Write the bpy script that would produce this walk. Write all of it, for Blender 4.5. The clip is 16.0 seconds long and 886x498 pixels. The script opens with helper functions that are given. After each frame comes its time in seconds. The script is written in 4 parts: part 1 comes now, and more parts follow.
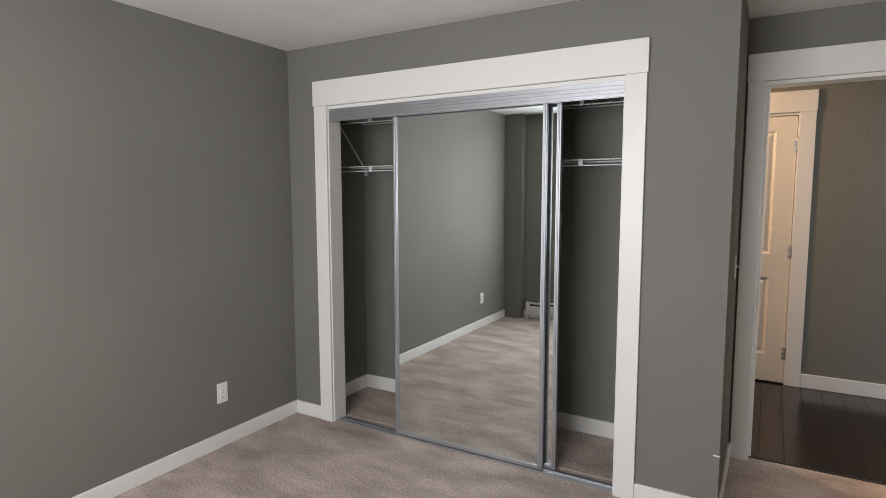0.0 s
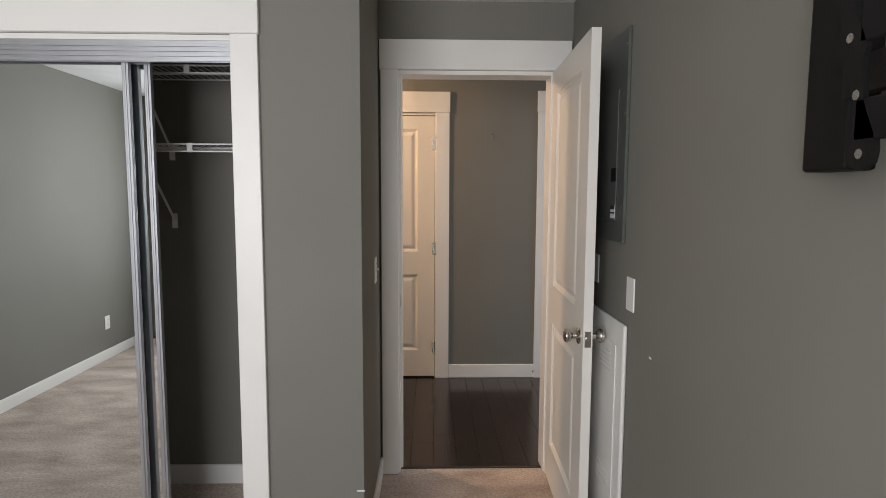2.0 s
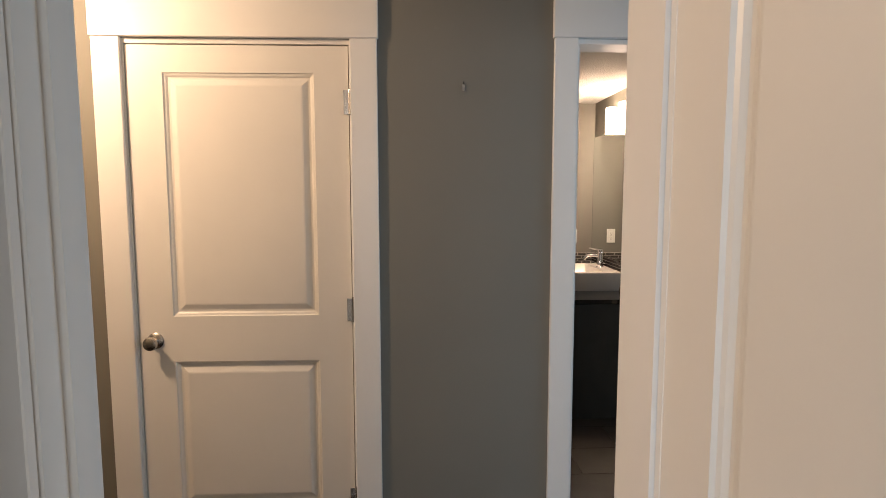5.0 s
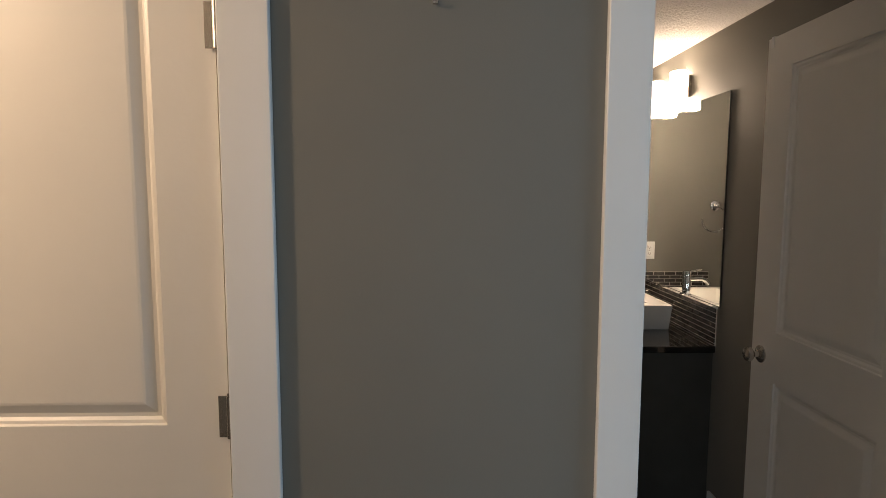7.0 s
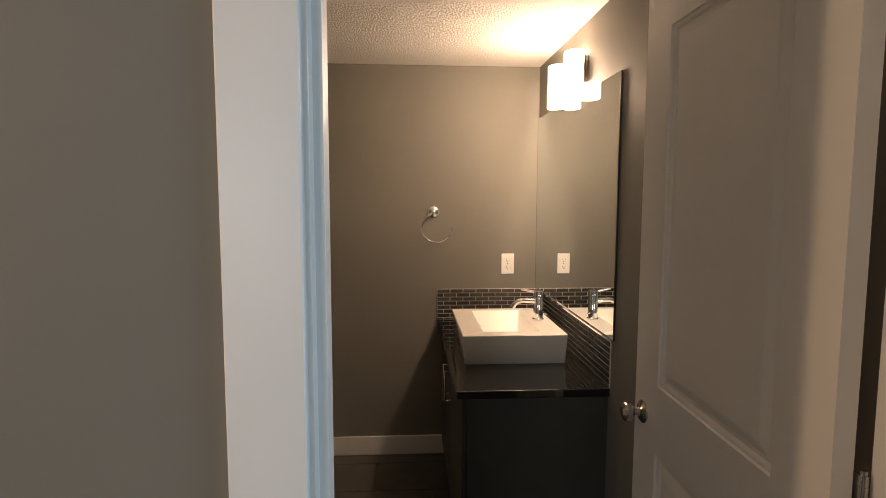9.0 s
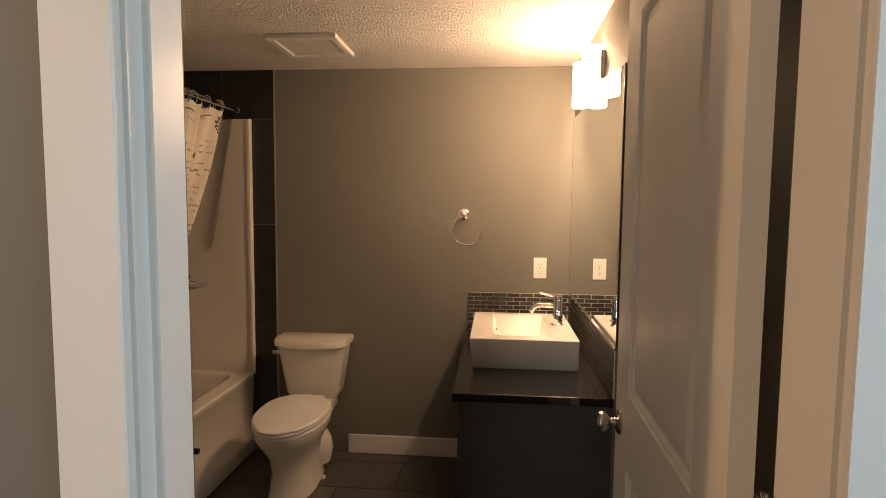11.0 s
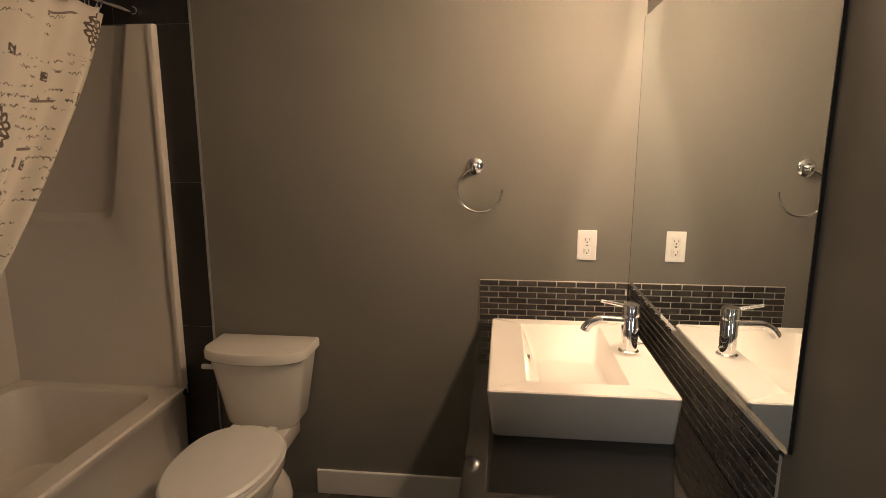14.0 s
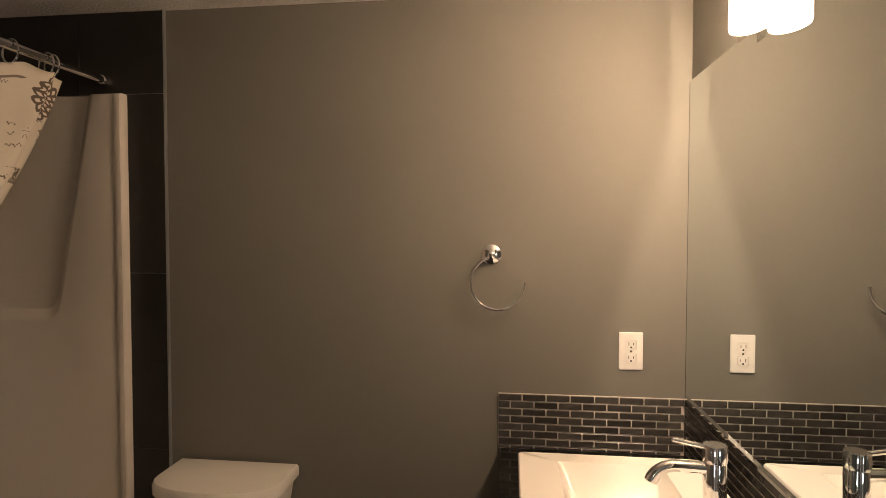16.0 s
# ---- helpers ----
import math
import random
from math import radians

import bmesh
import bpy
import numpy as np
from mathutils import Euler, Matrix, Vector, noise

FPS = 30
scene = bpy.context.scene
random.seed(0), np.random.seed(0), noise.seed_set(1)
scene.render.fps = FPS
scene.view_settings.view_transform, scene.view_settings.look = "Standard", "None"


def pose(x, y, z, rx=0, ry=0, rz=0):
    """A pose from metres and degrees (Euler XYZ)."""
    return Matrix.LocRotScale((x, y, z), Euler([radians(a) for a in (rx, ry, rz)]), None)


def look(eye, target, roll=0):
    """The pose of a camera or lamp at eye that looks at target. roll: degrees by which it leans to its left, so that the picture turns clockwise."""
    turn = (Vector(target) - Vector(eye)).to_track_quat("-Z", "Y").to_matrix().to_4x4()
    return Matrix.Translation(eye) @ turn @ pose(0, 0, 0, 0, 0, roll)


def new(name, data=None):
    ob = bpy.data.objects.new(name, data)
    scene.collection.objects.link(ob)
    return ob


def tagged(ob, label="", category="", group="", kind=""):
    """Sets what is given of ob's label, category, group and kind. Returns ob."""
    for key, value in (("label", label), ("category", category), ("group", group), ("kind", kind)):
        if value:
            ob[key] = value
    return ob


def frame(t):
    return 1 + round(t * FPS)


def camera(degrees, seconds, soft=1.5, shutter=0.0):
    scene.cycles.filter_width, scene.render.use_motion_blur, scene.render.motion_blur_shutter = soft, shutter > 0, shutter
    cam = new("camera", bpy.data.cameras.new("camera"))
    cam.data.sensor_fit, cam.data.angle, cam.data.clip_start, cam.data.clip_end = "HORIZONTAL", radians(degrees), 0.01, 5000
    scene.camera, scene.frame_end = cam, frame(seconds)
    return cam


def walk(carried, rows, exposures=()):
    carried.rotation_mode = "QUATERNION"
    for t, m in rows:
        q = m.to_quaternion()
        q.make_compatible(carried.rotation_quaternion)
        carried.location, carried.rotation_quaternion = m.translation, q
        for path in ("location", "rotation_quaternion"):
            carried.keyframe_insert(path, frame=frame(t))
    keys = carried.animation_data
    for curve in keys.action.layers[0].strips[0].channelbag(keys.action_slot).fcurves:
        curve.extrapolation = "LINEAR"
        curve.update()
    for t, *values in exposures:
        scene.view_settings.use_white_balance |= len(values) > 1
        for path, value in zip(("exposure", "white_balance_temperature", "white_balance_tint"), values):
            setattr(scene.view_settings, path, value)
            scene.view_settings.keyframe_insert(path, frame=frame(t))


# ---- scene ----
cam = camera(76.37, 16.0, soft=0.75)
PATH = [  # seconds, x, y, z, pitch, roll, yaw
    (0.0, -0.255, -4.946, 1.468, -5.66, 0.09, 30.13),
    (0.2, -0.252, -4.934, 1.463, -5.50, -0.05, 25.72),
    (0.5, -0.240, -4.913, 1.469, -5.67, 0.08, 18.62),
    (0.8, -0.202, -4.872, 1.468, -5.62, -0.10, 11.92),
    (1.0, -0.184, -4.830, 1.449, -5.43, -0.10, 7.10),
    (1.2, -0.161, -4.776, 1.452, -5.60, -0.15, 3.28),
    (1.5, -0.128, -4.646, 1.438, -5.70, -0.12, 2.68),
    (1.8, -0.150, -4.471, 1.446, -5.66, -0.15, 0.83),
    (2.0, -0.146, -4.336, 1.440, -5.53, -0.24, -1.31),
    (2.5, -0.116, -3.981, 1.439, -5.62, -0.24, -1.97),
    (3.0, -0.090, -3.582, 1.439, -5.49, -0.18, -2.22),
    (3.5, -0.064, -3.184, 1.455, -5.49, -0.12, -2.43),
    (4.0, 0.020, -2.858, 1.483, -5.83, -0.13, -2.85),
    (4.2, 0.055, -2.715, 1.478, -5.63, -0.06, -2.80),
    (6.3, 0.256, -1.515, 1.474, -5.55, -0.07, -1.86),
    (6.5, 0.271, -1.416, 1.479, -5.71, -0.12, -1.90),
    (7.0, 0.312, -1.165, 1.492, -5.62, -0.12, -1.52),
    (7.5, 0.393, -0.948, 1.497, -5.74, -0.10, -2.33),
    (8.0, 0.549, -0.798, 1.494, -5.39, -0.32, -3.53),
    (8.5, 0.698, -0.668, 1.508, -5.48, -0.30, -3.65),
    (9.0, 0.880, -0.655, 1.504, -5.35, -0.16, -3.69),
    (11.3, 1.209, -0.636, 1.463, -4.57, -0.24, 6.01),
    (11.5, 1.208, -0.560, 1.457, -4.59, -0.01, 6.05),
    (12.0, 1.210, -0.321, 1.468, -4.56, -0.04, 6.10),
    (12.5, 1.212, -0.123, 1.463, -7.28, 0.02, 6.11),
    (13.0, 1.214, 0.062, 1.489, -10.32, -0.05, 5.89),
    (13.5, 1.184, 0.220, 1.486, -10.51, -0.11, 5.98),
    (14.0, 1.135, 0.371, 1.498, -10.56, -0.06, 6.03),
    (14.5, 1.110, 0.537, 1.499, -10.54, -0.05, 6.13),
    (15.0, 1.108, 0.674, 1.510, -10.31, -0.05, 6.26),
    (15.5, 1.110, 0.735, 1.481, -6.64, -0.13, 6.69),
    (16.0, 1.086, 0.747, 1.492, -1.92, -0.05, 6.76),
]
walk(cam, [(t, pose(x, y, z, 90 + a, b, c)) for t, x, y, z, a, b, c in PATH],
     exposures=[(0.0, 0.02, 6600, 14), (4.0, 0.02, 6600, 14), (6.5, -0.16, 6100, 10), (7.5, -0.08, 6100, 9), (8.4, 0.32, 6450, 14), (9.0, 0.05, 6800, 14), (11.5, 0.3, 8000, 18), (12.0, 0.3, 8000, 18), (12.6, 0.18, 7200, 14), (13.5, 0.15, 6900, 12), (16.0, 0.1, 6800, 12)])

# ---- light ----
world = bpy.data.worlds.new("sky")
scene.world = world
world.use_nodes = True
wn = world.node_tree
sky = wn.nodes.new("ShaderNodeTexSky")
sky.sky_type = "NISHITA"
sky.sun_disc = False
sky.sun_elevation, sky.sun_rotation = radians(35), radians(60)
wn.nodes["Background"].inputs["Strength"].default_value = 0.1
wn.links.new(sky.outputs["Color"], wn.nodes["Background"].inputs["Color"])


def area_lamp(name, eye, target, w, h, power, color):
    d = bpy.data.lights.new(name, "AREA")
    d.shape, d.size, d.size_y, d.energy, d.color = "RECTANGLE", w, h, power, color
    ob = new(name, d)
    ob.matrix_world = look(eye, target)
    return ob


def point_lamp(name, at, power, color, radius):
    d = bpy.data.lights.new(name, "POINT")
    d.energy, d.color, d.shadow_soft_size = power, color, radius
    ob = new(name, d)
    ob.location = at
    return ob


# daylight in the bedroom window, bulbs of the hall lamp and of the vanity light, plus stand-ins for mirror bounce
area_lamp("window_daylight", (-1.3, -5.76, 1.5), (-1.3, -3.0, 1.35), 1.8, 1.15, 86, (0.93, 0.97, 1.0))
point_lamp("hall_bulb", (-1.42, -0.64, 2.25), 70, (1.0, 0.68, 0.42), 0.06)
area_lamp("hall_window_daylight", (2.47, -0.7, 1.45), (0.0, -0.7, 1.3), 0.95, 1.5, 15, (0.50, 0.76, 1.0))
SHADES = (1.74, 2.01)
for sy in SHADES:
    point_lamp("vanity_bulb", (1.573, sy, 1.945), 14, (1.0, 0.70, 0.48), 0.02)
    # added lamp, stands in for bulb light thrown back by the mirror
    point_lamp("mirror_bounce_lamp", (1.612, sy, 1.952), 11, (1.0, 0.76, 0.55), 0.0015)


# ---- materials ----
def material(name, color, rough=0.6, metal=0.0, var=0.08, scale=6.0, fine=0.0, fine_scale=150.0, spec=0.5, rand=0.0, coat=0.0, bump_detail=3.0, deep=0.004):
    m = bpy.data.materials.new(name)
    m.use_nodes = True
    t = m.node_tree
    b = t.nodes["Principled BSDF"]
    b.inputs["Roughness"].default_value = rough
    b.inputs["Metallic"].default_value = metal
    b.inputs["Specular IOR Level"].default_value = spec
    b.inputs["Coat Weight"].default_value = coat
    geo = t.nodes.new("ShaderNodeNewGeometry")
    n = t.nodes.new("ShaderNodeTexNoise")
    n.inputs["Scale"].default_value, n.inputs["Detail"].default_value = scale, 5
    t.links.new(geo.outputs["Position"], n.inputs["Vector"])
    mul = t.nodes.new("ShaderNodeMapRange")
    mul.inputs["To Min"].default_value, mul.inputs["To Max"].default_value = 1 - var, 1 + var
    mul.inputs["From Min"].default_value, mul.inputs["From Max"].default_value = 0.25, 0.75
    t.links.new(n.outputs["Fac"], mul.inputs["Value"])
    value = mul.outputs["Result"]
    if rand:
        info = t.nodes.new("ShaderNodeObjectInfo")
        r = t.nodes.new("ShaderNodeMapRange")
        r.inputs["To Min"].default_value, r.inputs["To Max"].default_value = 1 - rand, 1 + rand
        t.links.new(info.outputs["Random"], r.inputs["Value"])
        x = t.nodes.new("ShaderNodeMath")
        x.operation = "MULTIPLY"
        t.links.new(value, x.inputs[0])
        t.links.new(r.outputs["Result"], x.inputs[1])
        value = x.outputs[0]
    mix = t.nodes.new("ShaderNodeVectorMath")
    mix.operation = "SCALE"
    mix.inputs[0].default_value = color
    t.links.new(value, mix.inputs["Scale"])
    t.links.new(mix.outputs[0], b.inputs["Base Color"])
    if fine:
        f = t.nodes.new("ShaderNodeTexNoise")
        f.inputs["Scale"].default_value, f.inputs["Detail"].default_value = fine_scale, bump_detail
        t.links.new(geo.outputs["Position"], f.inputs["Vector"])
        bp = t.nodes.new("ShaderNodeBump")
        bp.inputs["Strength"].default_value, bp.inputs["Distance"].default_value = fine, deep
        t.links.new(f.outputs["Fac"], bp.inputs["Height"])
        t.links.new(bp.outputs["Normal"], b.inputs["Normal"])
    return m


WALL = material("grey_wall_paint", (0.197, 0.191, 0.167), 0.68, var=0.05, scale=1.6, fine=0.05, fine_scale=260, spec=0.3)
CEIL = material("stippled_ceiling", (0.78, 0.77, 0.74), 0.9, var=0.03, fine=1.0, fine_scale=110, bump_detail=3, deep=0.02)
CEIL_SMOOTH = material("ceiling_paint", (0.80, 0.80, 0.79), 0.85, var=0.03, fine=0.25, fine_scale=120)
TRIM = material("white_trim_paint", (0.80, 0.785, 0.75), 0.38, var=0.025, scale=3, fine=0.04, fine_scale=60)
DOOR = material("door_paint", (0.80, 0.775, 0.72), 0.4, var=0.025, scale=3, fine=0.05, fine_scale=90)
PLASTIC = material("white_plastic", (0.82, 0.81, 0.78), 0.3, var=0.02)
DARK = material("dark_slot", (0.02, 0.02, 0.02), 0.5)
STEEL = material("satin_nickel", (0.55, 0.52, 0.48), 0.25, 1.0, var=0.05, scale=20)
CHROME = material("chrome", (0.86, 0.86, 0.87), 0.05, 1.0, var=0.02)
ALU = material("brushed_aluminium", (0.46, 0.47, 0.49), 0.42, 0.8, var=0.06, scale=12)
BLACK = material("black_powder_coat", (0.005, 0.0047, 0.0045), 0.6, var=0.25, scale=40, fine=0.1, fine_scale=300, spec=0.25)
WIRE = material("white_coated_wire", (0.78, 0.78, 0.77), 0.4)
CERAMIC = material("glazed_ceramic", (0.86, 0.83, 0.77), 0.08, var=0.015, coat=0.4)
ACRYLIC = material("tub_acrylic", (0.74, 0.69, 0.62), 0.22, var=0.03, scale=2)
COUNTER = material("black_counter", (0.012, 0.012, 0.011), 0.07, var=0.3, scale=120, coat=0.3)
CABINET = material("charcoal_laminate", (0.05, 0.05, 0.044), 0.45, var=0.12, scale=9, fine=0.05)
MOSAIC = material("slate_mosaic", (0.062, 0.058, 0.052), 0.25, var=0.2, scale=40, rand=0.3, fine=0.08)
GROUT = material("pale_grout", (0.62, 0.59, 0.53), 0.9, var=0.1, scale=80)
GROUT_DARK = material("floor_grout", (0.11, 0.10, 0.085), 0.9, var=0.1, scale=60)
FTILE = material("dark_floor_tile", (0.072, 0.066, 0.058), 0.35, var=0.2, scale=7, rand=0.12, fine=0.1, fine_scale=60)
WTILE = material("black_wall_tile", (0.022, 0.021, 0.02), 0.4, var=0.2, scale=9, rand=0.15, fine=0.06, fine_scale=80)
PANEL = material("grey_steel_panel", (0.105, 0.115, 0.105), 0.4, 0.2, var=0.05)
HEATER = material("heater_enamel", (0.72, 0.70, 0.66), 0.4)
PAPER = material("label_paper", (0.72, 0.73, 0.76), 0.6)
RUBBER = material("caulk", (0.45, 0.42, 0.38), 0.8)


def mirror_material():
    m = material("silver_mirror", (0.84, 0.89, 0.89), 0.0, 1.0, var=0.0)
    return m


MIRROR = mirror_material()


def carpet_material():
    m = material("beige_carpet", (0.33, 0.285, 0.25), 0.95, var=0.0, spec=0.1)
    t = m.node_tree
    b = t.nodes["Principled BSDF"]
    geo = t.nodes.new("ShaderNodeNewGeometry")
    stretch = t.nodes.new("ShaderNodeMapping")
    stretch.inputs["Scale"].default_value = (1.3, 2.6, 1)
    stretch.inputs["Rotation"].default_value = (0, 0, 0.25)
    t.links.new(geo.outputs["Position"], stretch.inputs["Vector"])
    big = t.nodes.new("ShaderNodeTexNoise")
    big.inputs["Scale"].default_value, big.inputs["Detail"].default_value = 2.3, 7
    big.inputs["Distortion"].default_value = 0.25
    t.links.new(stretch.outputs[0], big.inputs["Vector"])
    tuft = t.nodes.new("ShaderNodeTexNoise")
    tuft.inputs["Scale"].default_value, tuft.inputs["Detail"].default_value = 75, 6
    t.links.new(geo.outputs["Position"], tuft.inputs["Vector"])
    ramp = t.nodes.new("ShaderNodeValToRGB")
    ramp.color_ramp.elements[0].position, ramp.color_ramp.elements[0].color = 0.32, (0.35, 0.285, 0.243, 1)
    ramp.color_ramp.elements[1].position, ramp.color_ramp.elements[1].color = 0.66, (0.57, 0.475, 0.415, 1)
    t.links.new(big.outputs["Fac"], ramp.inputs["Fac"])
    mr = t.nodes.new("ShaderNodeMapRange")
    mr.inputs["From Min"].default_value, mr.inputs["From Max"].default_value = 0.3, 0.7
    mr.inputs["To Min"].default_value, mr.inputs["To Max"].default_value = 0.78, 1.22
    t.links.new(tuft.outputs["Fac"], mr.inputs["Value"])
    sc = t.nodes.new("ShaderNodeVectorMath")
    sc.operation = "SCALE"
    t.links.new(ramp.outputs["Color"], sc.inputs[0])
    t.links.new(mr.outputs["Result"], sc.inputs["Scale"])
    t.links.new(sc.outputs[0], b.inputs["Base Color"])
    bp = t.nodes.new("ShaderNodeBump")
    bp.inputs["Strength"].default_value, bp.inputs["Distance"].default_value = 0.9, 0.008
    t.links.new(tuft.outputs["Fac"], bp.inputs["Height"])
    t.links.new(bp.outputs["Normal"], b.inputs["Normal"])
    return m


CARPET = carpet_material()


def plank_material():
    m = material("espresso_laminate", (0.022, 0.014, 0.011), 0.2, rand=0.3, var=0.15, spec=0.5)
    t = m.node_tree
    b = t.nodes["Principled BSDF"]
    geo = t.nodes.new("ShaderNodeNewGeometry")
    mp = t.nodes.new("ShaderNodeMapping")
    mp.inputs["Scale"].default_value = (80, 3, 1)
    t.links.new(geo.outputs["Position"], mp.inputs["Vector"])
    g = t.nodes.new("ShaderNodeTexNoise")
    g.inputs["Scale"].default_value, g.inputs["Detail"].default_value = 1.5, 6
    t.links.new(mp.outputs[0], g.inputs["Vector"])
    bp = t.nodes.new("ShaderNodeBump")
    bp.inputs["Strength"].default_value, bp.inputs["Distance"].default_value = 0.12, 0.002
    t.links.new(g.outputs["Fac"], bp.inputs["Height"])
    t.links.new(bp.outputs["Normal"], b.inputs["Normal"])
    return m


PLANK = plank_material()


def glow_material(name, color, strength):
    m = bpy.data.materials.new(name)
    m.use_nodes = True
    b = m.node_tree.nodes["Principled BSDF"]
    b.inputs["Base Color"].default_value = (0.9, 0.87, 0.82, 1)
    b.inputs["Roughness"].default_value = 0.4
    b.inputs["Emission Color"].default_value = (*color, 1)
    b.inputs["Emission Strength"].default_value = strength
    # thin frosted glass: part of the bulb's light goes straight through
    clear = m.node_tree.nodes.new("ShaderNodeBsdfTransparent")
    mix = m.node_tree.nodes.new("ShaderNodeMixShader")
    mix.inputs["Fac"].default_value = 0.85
    m.node_tree.links.new(b.outputs[0], mix.inputs[1])
    m.node_tree.links.new(clear.outputs[0], mix.inputs[2])
    m.node_tree.links.new(mix.outputs[0], m.node_tree.nodes["Material Output"].inputs["Surface"])
    return m


SHADE = glow_material("lit_opal_glass", (1.0, 0.725, 0.50), 55.0)


def curtain_material():
    """Cream cloth printed with rows of script, small stamps and lace medallions; UV in metres."""
    m = bpy.data.materials.new("printed_curtain")
    m.use_nodes = True
    t = m.node_tree
    b = t.nodes["Principled BSDF"]
    b.inputs["Roughness"].default_value = 0.85
    uv = t.nodes.new("ShaderNodeUVMap")
    uv.uv_map = "cloth"
    sep = t.nodes.new("ShaderNodeSeparateXYZ")
    t.links.new(uv.outputs[0], sep.inputs[0])

    def op(kind, a, c=None, d=None):
        n = t.nodes.new("ShaderNodeMath")
        n.operation = kind
        for i, v in enumerate((a, c, d)):
            if v is None:
                continue
            if isinstance(v, (int, float)):
                n.inputs[i].default_value = v
            else:
                t.links.new(v, n.inputs[i])
        return n.outputs[0]

    def noise_of(scale, sx, sy, detail=2.0):
        mp = t.nodes.new("ShaderNodeMapping")
        mp.inputs["Scale"].default_value = (sx, sy, 1)
        t.links.new(uv.outputs[0], mp.inputs["Vector"])
        n = t.nodes.new("ShaderNodeTexNoise")
        n.inputs["Scale"].default_value, n.inputs["Detail"].default_value = scale, detail
        t.links.new(mp.outputs[0], n.inputs["Vector"])
        return n.outputs["Fac"]

    u, v = sep.outputs["X"], sep.outputs["Y"]
    # script: wavy thin strokes in rows, kept to patches
    wave = op("MULTIPLY", op("SUBTRACT", noise_of(1.0, 150, 30, 2.0), 0.5), 0.04)
    row = op("FRACT", op("DIVIDE", op("ADD", v, wave), 0.030))
    stroke = op("LESS_THAN", op("ABSOLUTE", op("SUBTRACT", row, 0.5)), 0.075)
    breaks = op("GREATER_THAN", noise_of(1.0, 42, 40, 1.0), 0.47)
    patch = op("GREATER_THAN", noise_of(1.0, 5.5, 9.0, 1.0), 0.50)
    script = op("MULTIPLY", op("MULTIPLY", stroke, breaks), patch)
    # medallions on a staggered grid
    gu, gv = 0.40, 0.56
    um = op("ADD", u, 0.165)
    iu = op("FLOOR", op("DIVIDE", um, gu))
    cu = op("SUBTRACT", op("SUBTRACT", um, op("MULTIPLY", iu, gu)), gu * 0.5)
    vo = op("ADD", v, op("MULTIPLY", iu, 0.213))
    cv = op("SUBTRACT", op("MULTIPLY", op("FRACT", op("DIVIDE", vo, gv)), gv), gv * 0.5)
    rad = op("SQRT", op("ADD", op("MULTIPLY", cu, cu), op("MULTIPLY", cv, cv)))
    ang = op("ARCTAN2", cv, cu)
    petal = op("ADD", rad, op("MULTIPLY", op("ABSOLUTE", op("SINE", op("MULTIPLY", ang, 7.0))), -0.010))
    rings = op("LESS_THAN", op("FRACT", op("DIVIDE", petal, 0.018)), 0.4)
    spokes = op("GREATER_THAN", op("SINE", op("MULTIPLY", ang, 18.0)), 0.2)
    lace = op("MAXIMUM", rings, op("MULTIPLY", spokes, op("GREATER_THAN", rad, 0.03)))
    inside = op("LESS_THAN", petal, 0.064)
    medal = op("MULTIPLY", inside, lace)
    # stamps: pairs of small dark blocks
    su = op("ABSOLUTE", op("SUBTRACT", op("FRACT", op("DIVIDE", u, 0.19)), 0.5))
    sv = op("ABSOLUTE", op("SUBTRACT", op("FRACT", op("DIVIDE", op("ADD", v, op("MULTIPLY", u, 0.3)), 0.27)), 0.5))
    pair = op("MULTIPLY", op("LESS_THAN", op("ABSOLUTE", op("SUBTRACT", su, 0.10)), 0.055), op("LESS_THAN", sv, 0.055))
    stamp = op("MULTIPLY", pair, op("GREATER_THAN", noise_of(1.0, 130, 130, 2.0), 0.44))
    # short ruled bars between the patches of script
    rv = op("ABSOLUTE", op("SUBTRACT", op("FRACT", op("DIVIDE", op("ADD", v, 0.04), 0.145)), 0.5))
    rule = op("MULTIPLY", op("LESS_THAN", rv, 0.028), op("GREATER_THAN", noise_of(1.0, 7.0, 11.0, 0.0), 0.55))
    script = op("MAXIMUM", script, op("MULTIPLY", rule, 0.85))
    outside = op("SUBTRACT", 1.0, inside)
    ink = op("MINIMUM", op("ADD", op("MULTIPLY", op("MAXIMUM", script, stamp), outside), medal), 1.0)
    mix = t.nodes.new("ShaderNodeMix")
    mix.data_type = "RGBA"
    mix.inputs["A"].default_value = (0.74, 0.68, 0.58, 1)
    mix.inputs["B"].default_value = (0.07, 0.042, 0.028, 1)
    t.links.new(op("MULTIPLY", ink, 0.9), mix.inputs["Factor"])
    t.links.new(mix.outputs["Result"], b.inputs["Base Color"])
    return m


CURTAIN = curtain_material()


# ---- mesh helpers ----
def add_box(bm, x0, x1, y0, y1, z0, z1, bevel=0.0, seg=2):
    vs = [bm.verts.new((x, y, z)) for x in (x0, x1) for y in (y0, y1) for z in (z0, z1)]
    fs = [bm.faces.new([vs[i] for i in q]) for q in ((0, 1, 3, 2), (4, 6, 7, 5), (0, 4, 5, 1), (2, 3, 7, 6), (0, 2, 6, 4), (1, 5, 7, 3))]
    if bevel:
        es = list({e for f in fs for e in f.edges})
        bmesh.ops.bevel(bm, geom=es, offset=bevel, segments=seg, affect="EDGES", profile=0.5)
    return bm


def box(x0, x1, y0, y1, z0, z1, bevel=0.0, seg=2):
    return add_box(bmesh.new(), x0, x1, y0, y1, z0, z1, bevel, seg)


def boxes(*many, bevel=0.0):
    bm = bmesh.new()
    for b in many:
        add_box(bm, *b, bevel=bevel)
    return bm


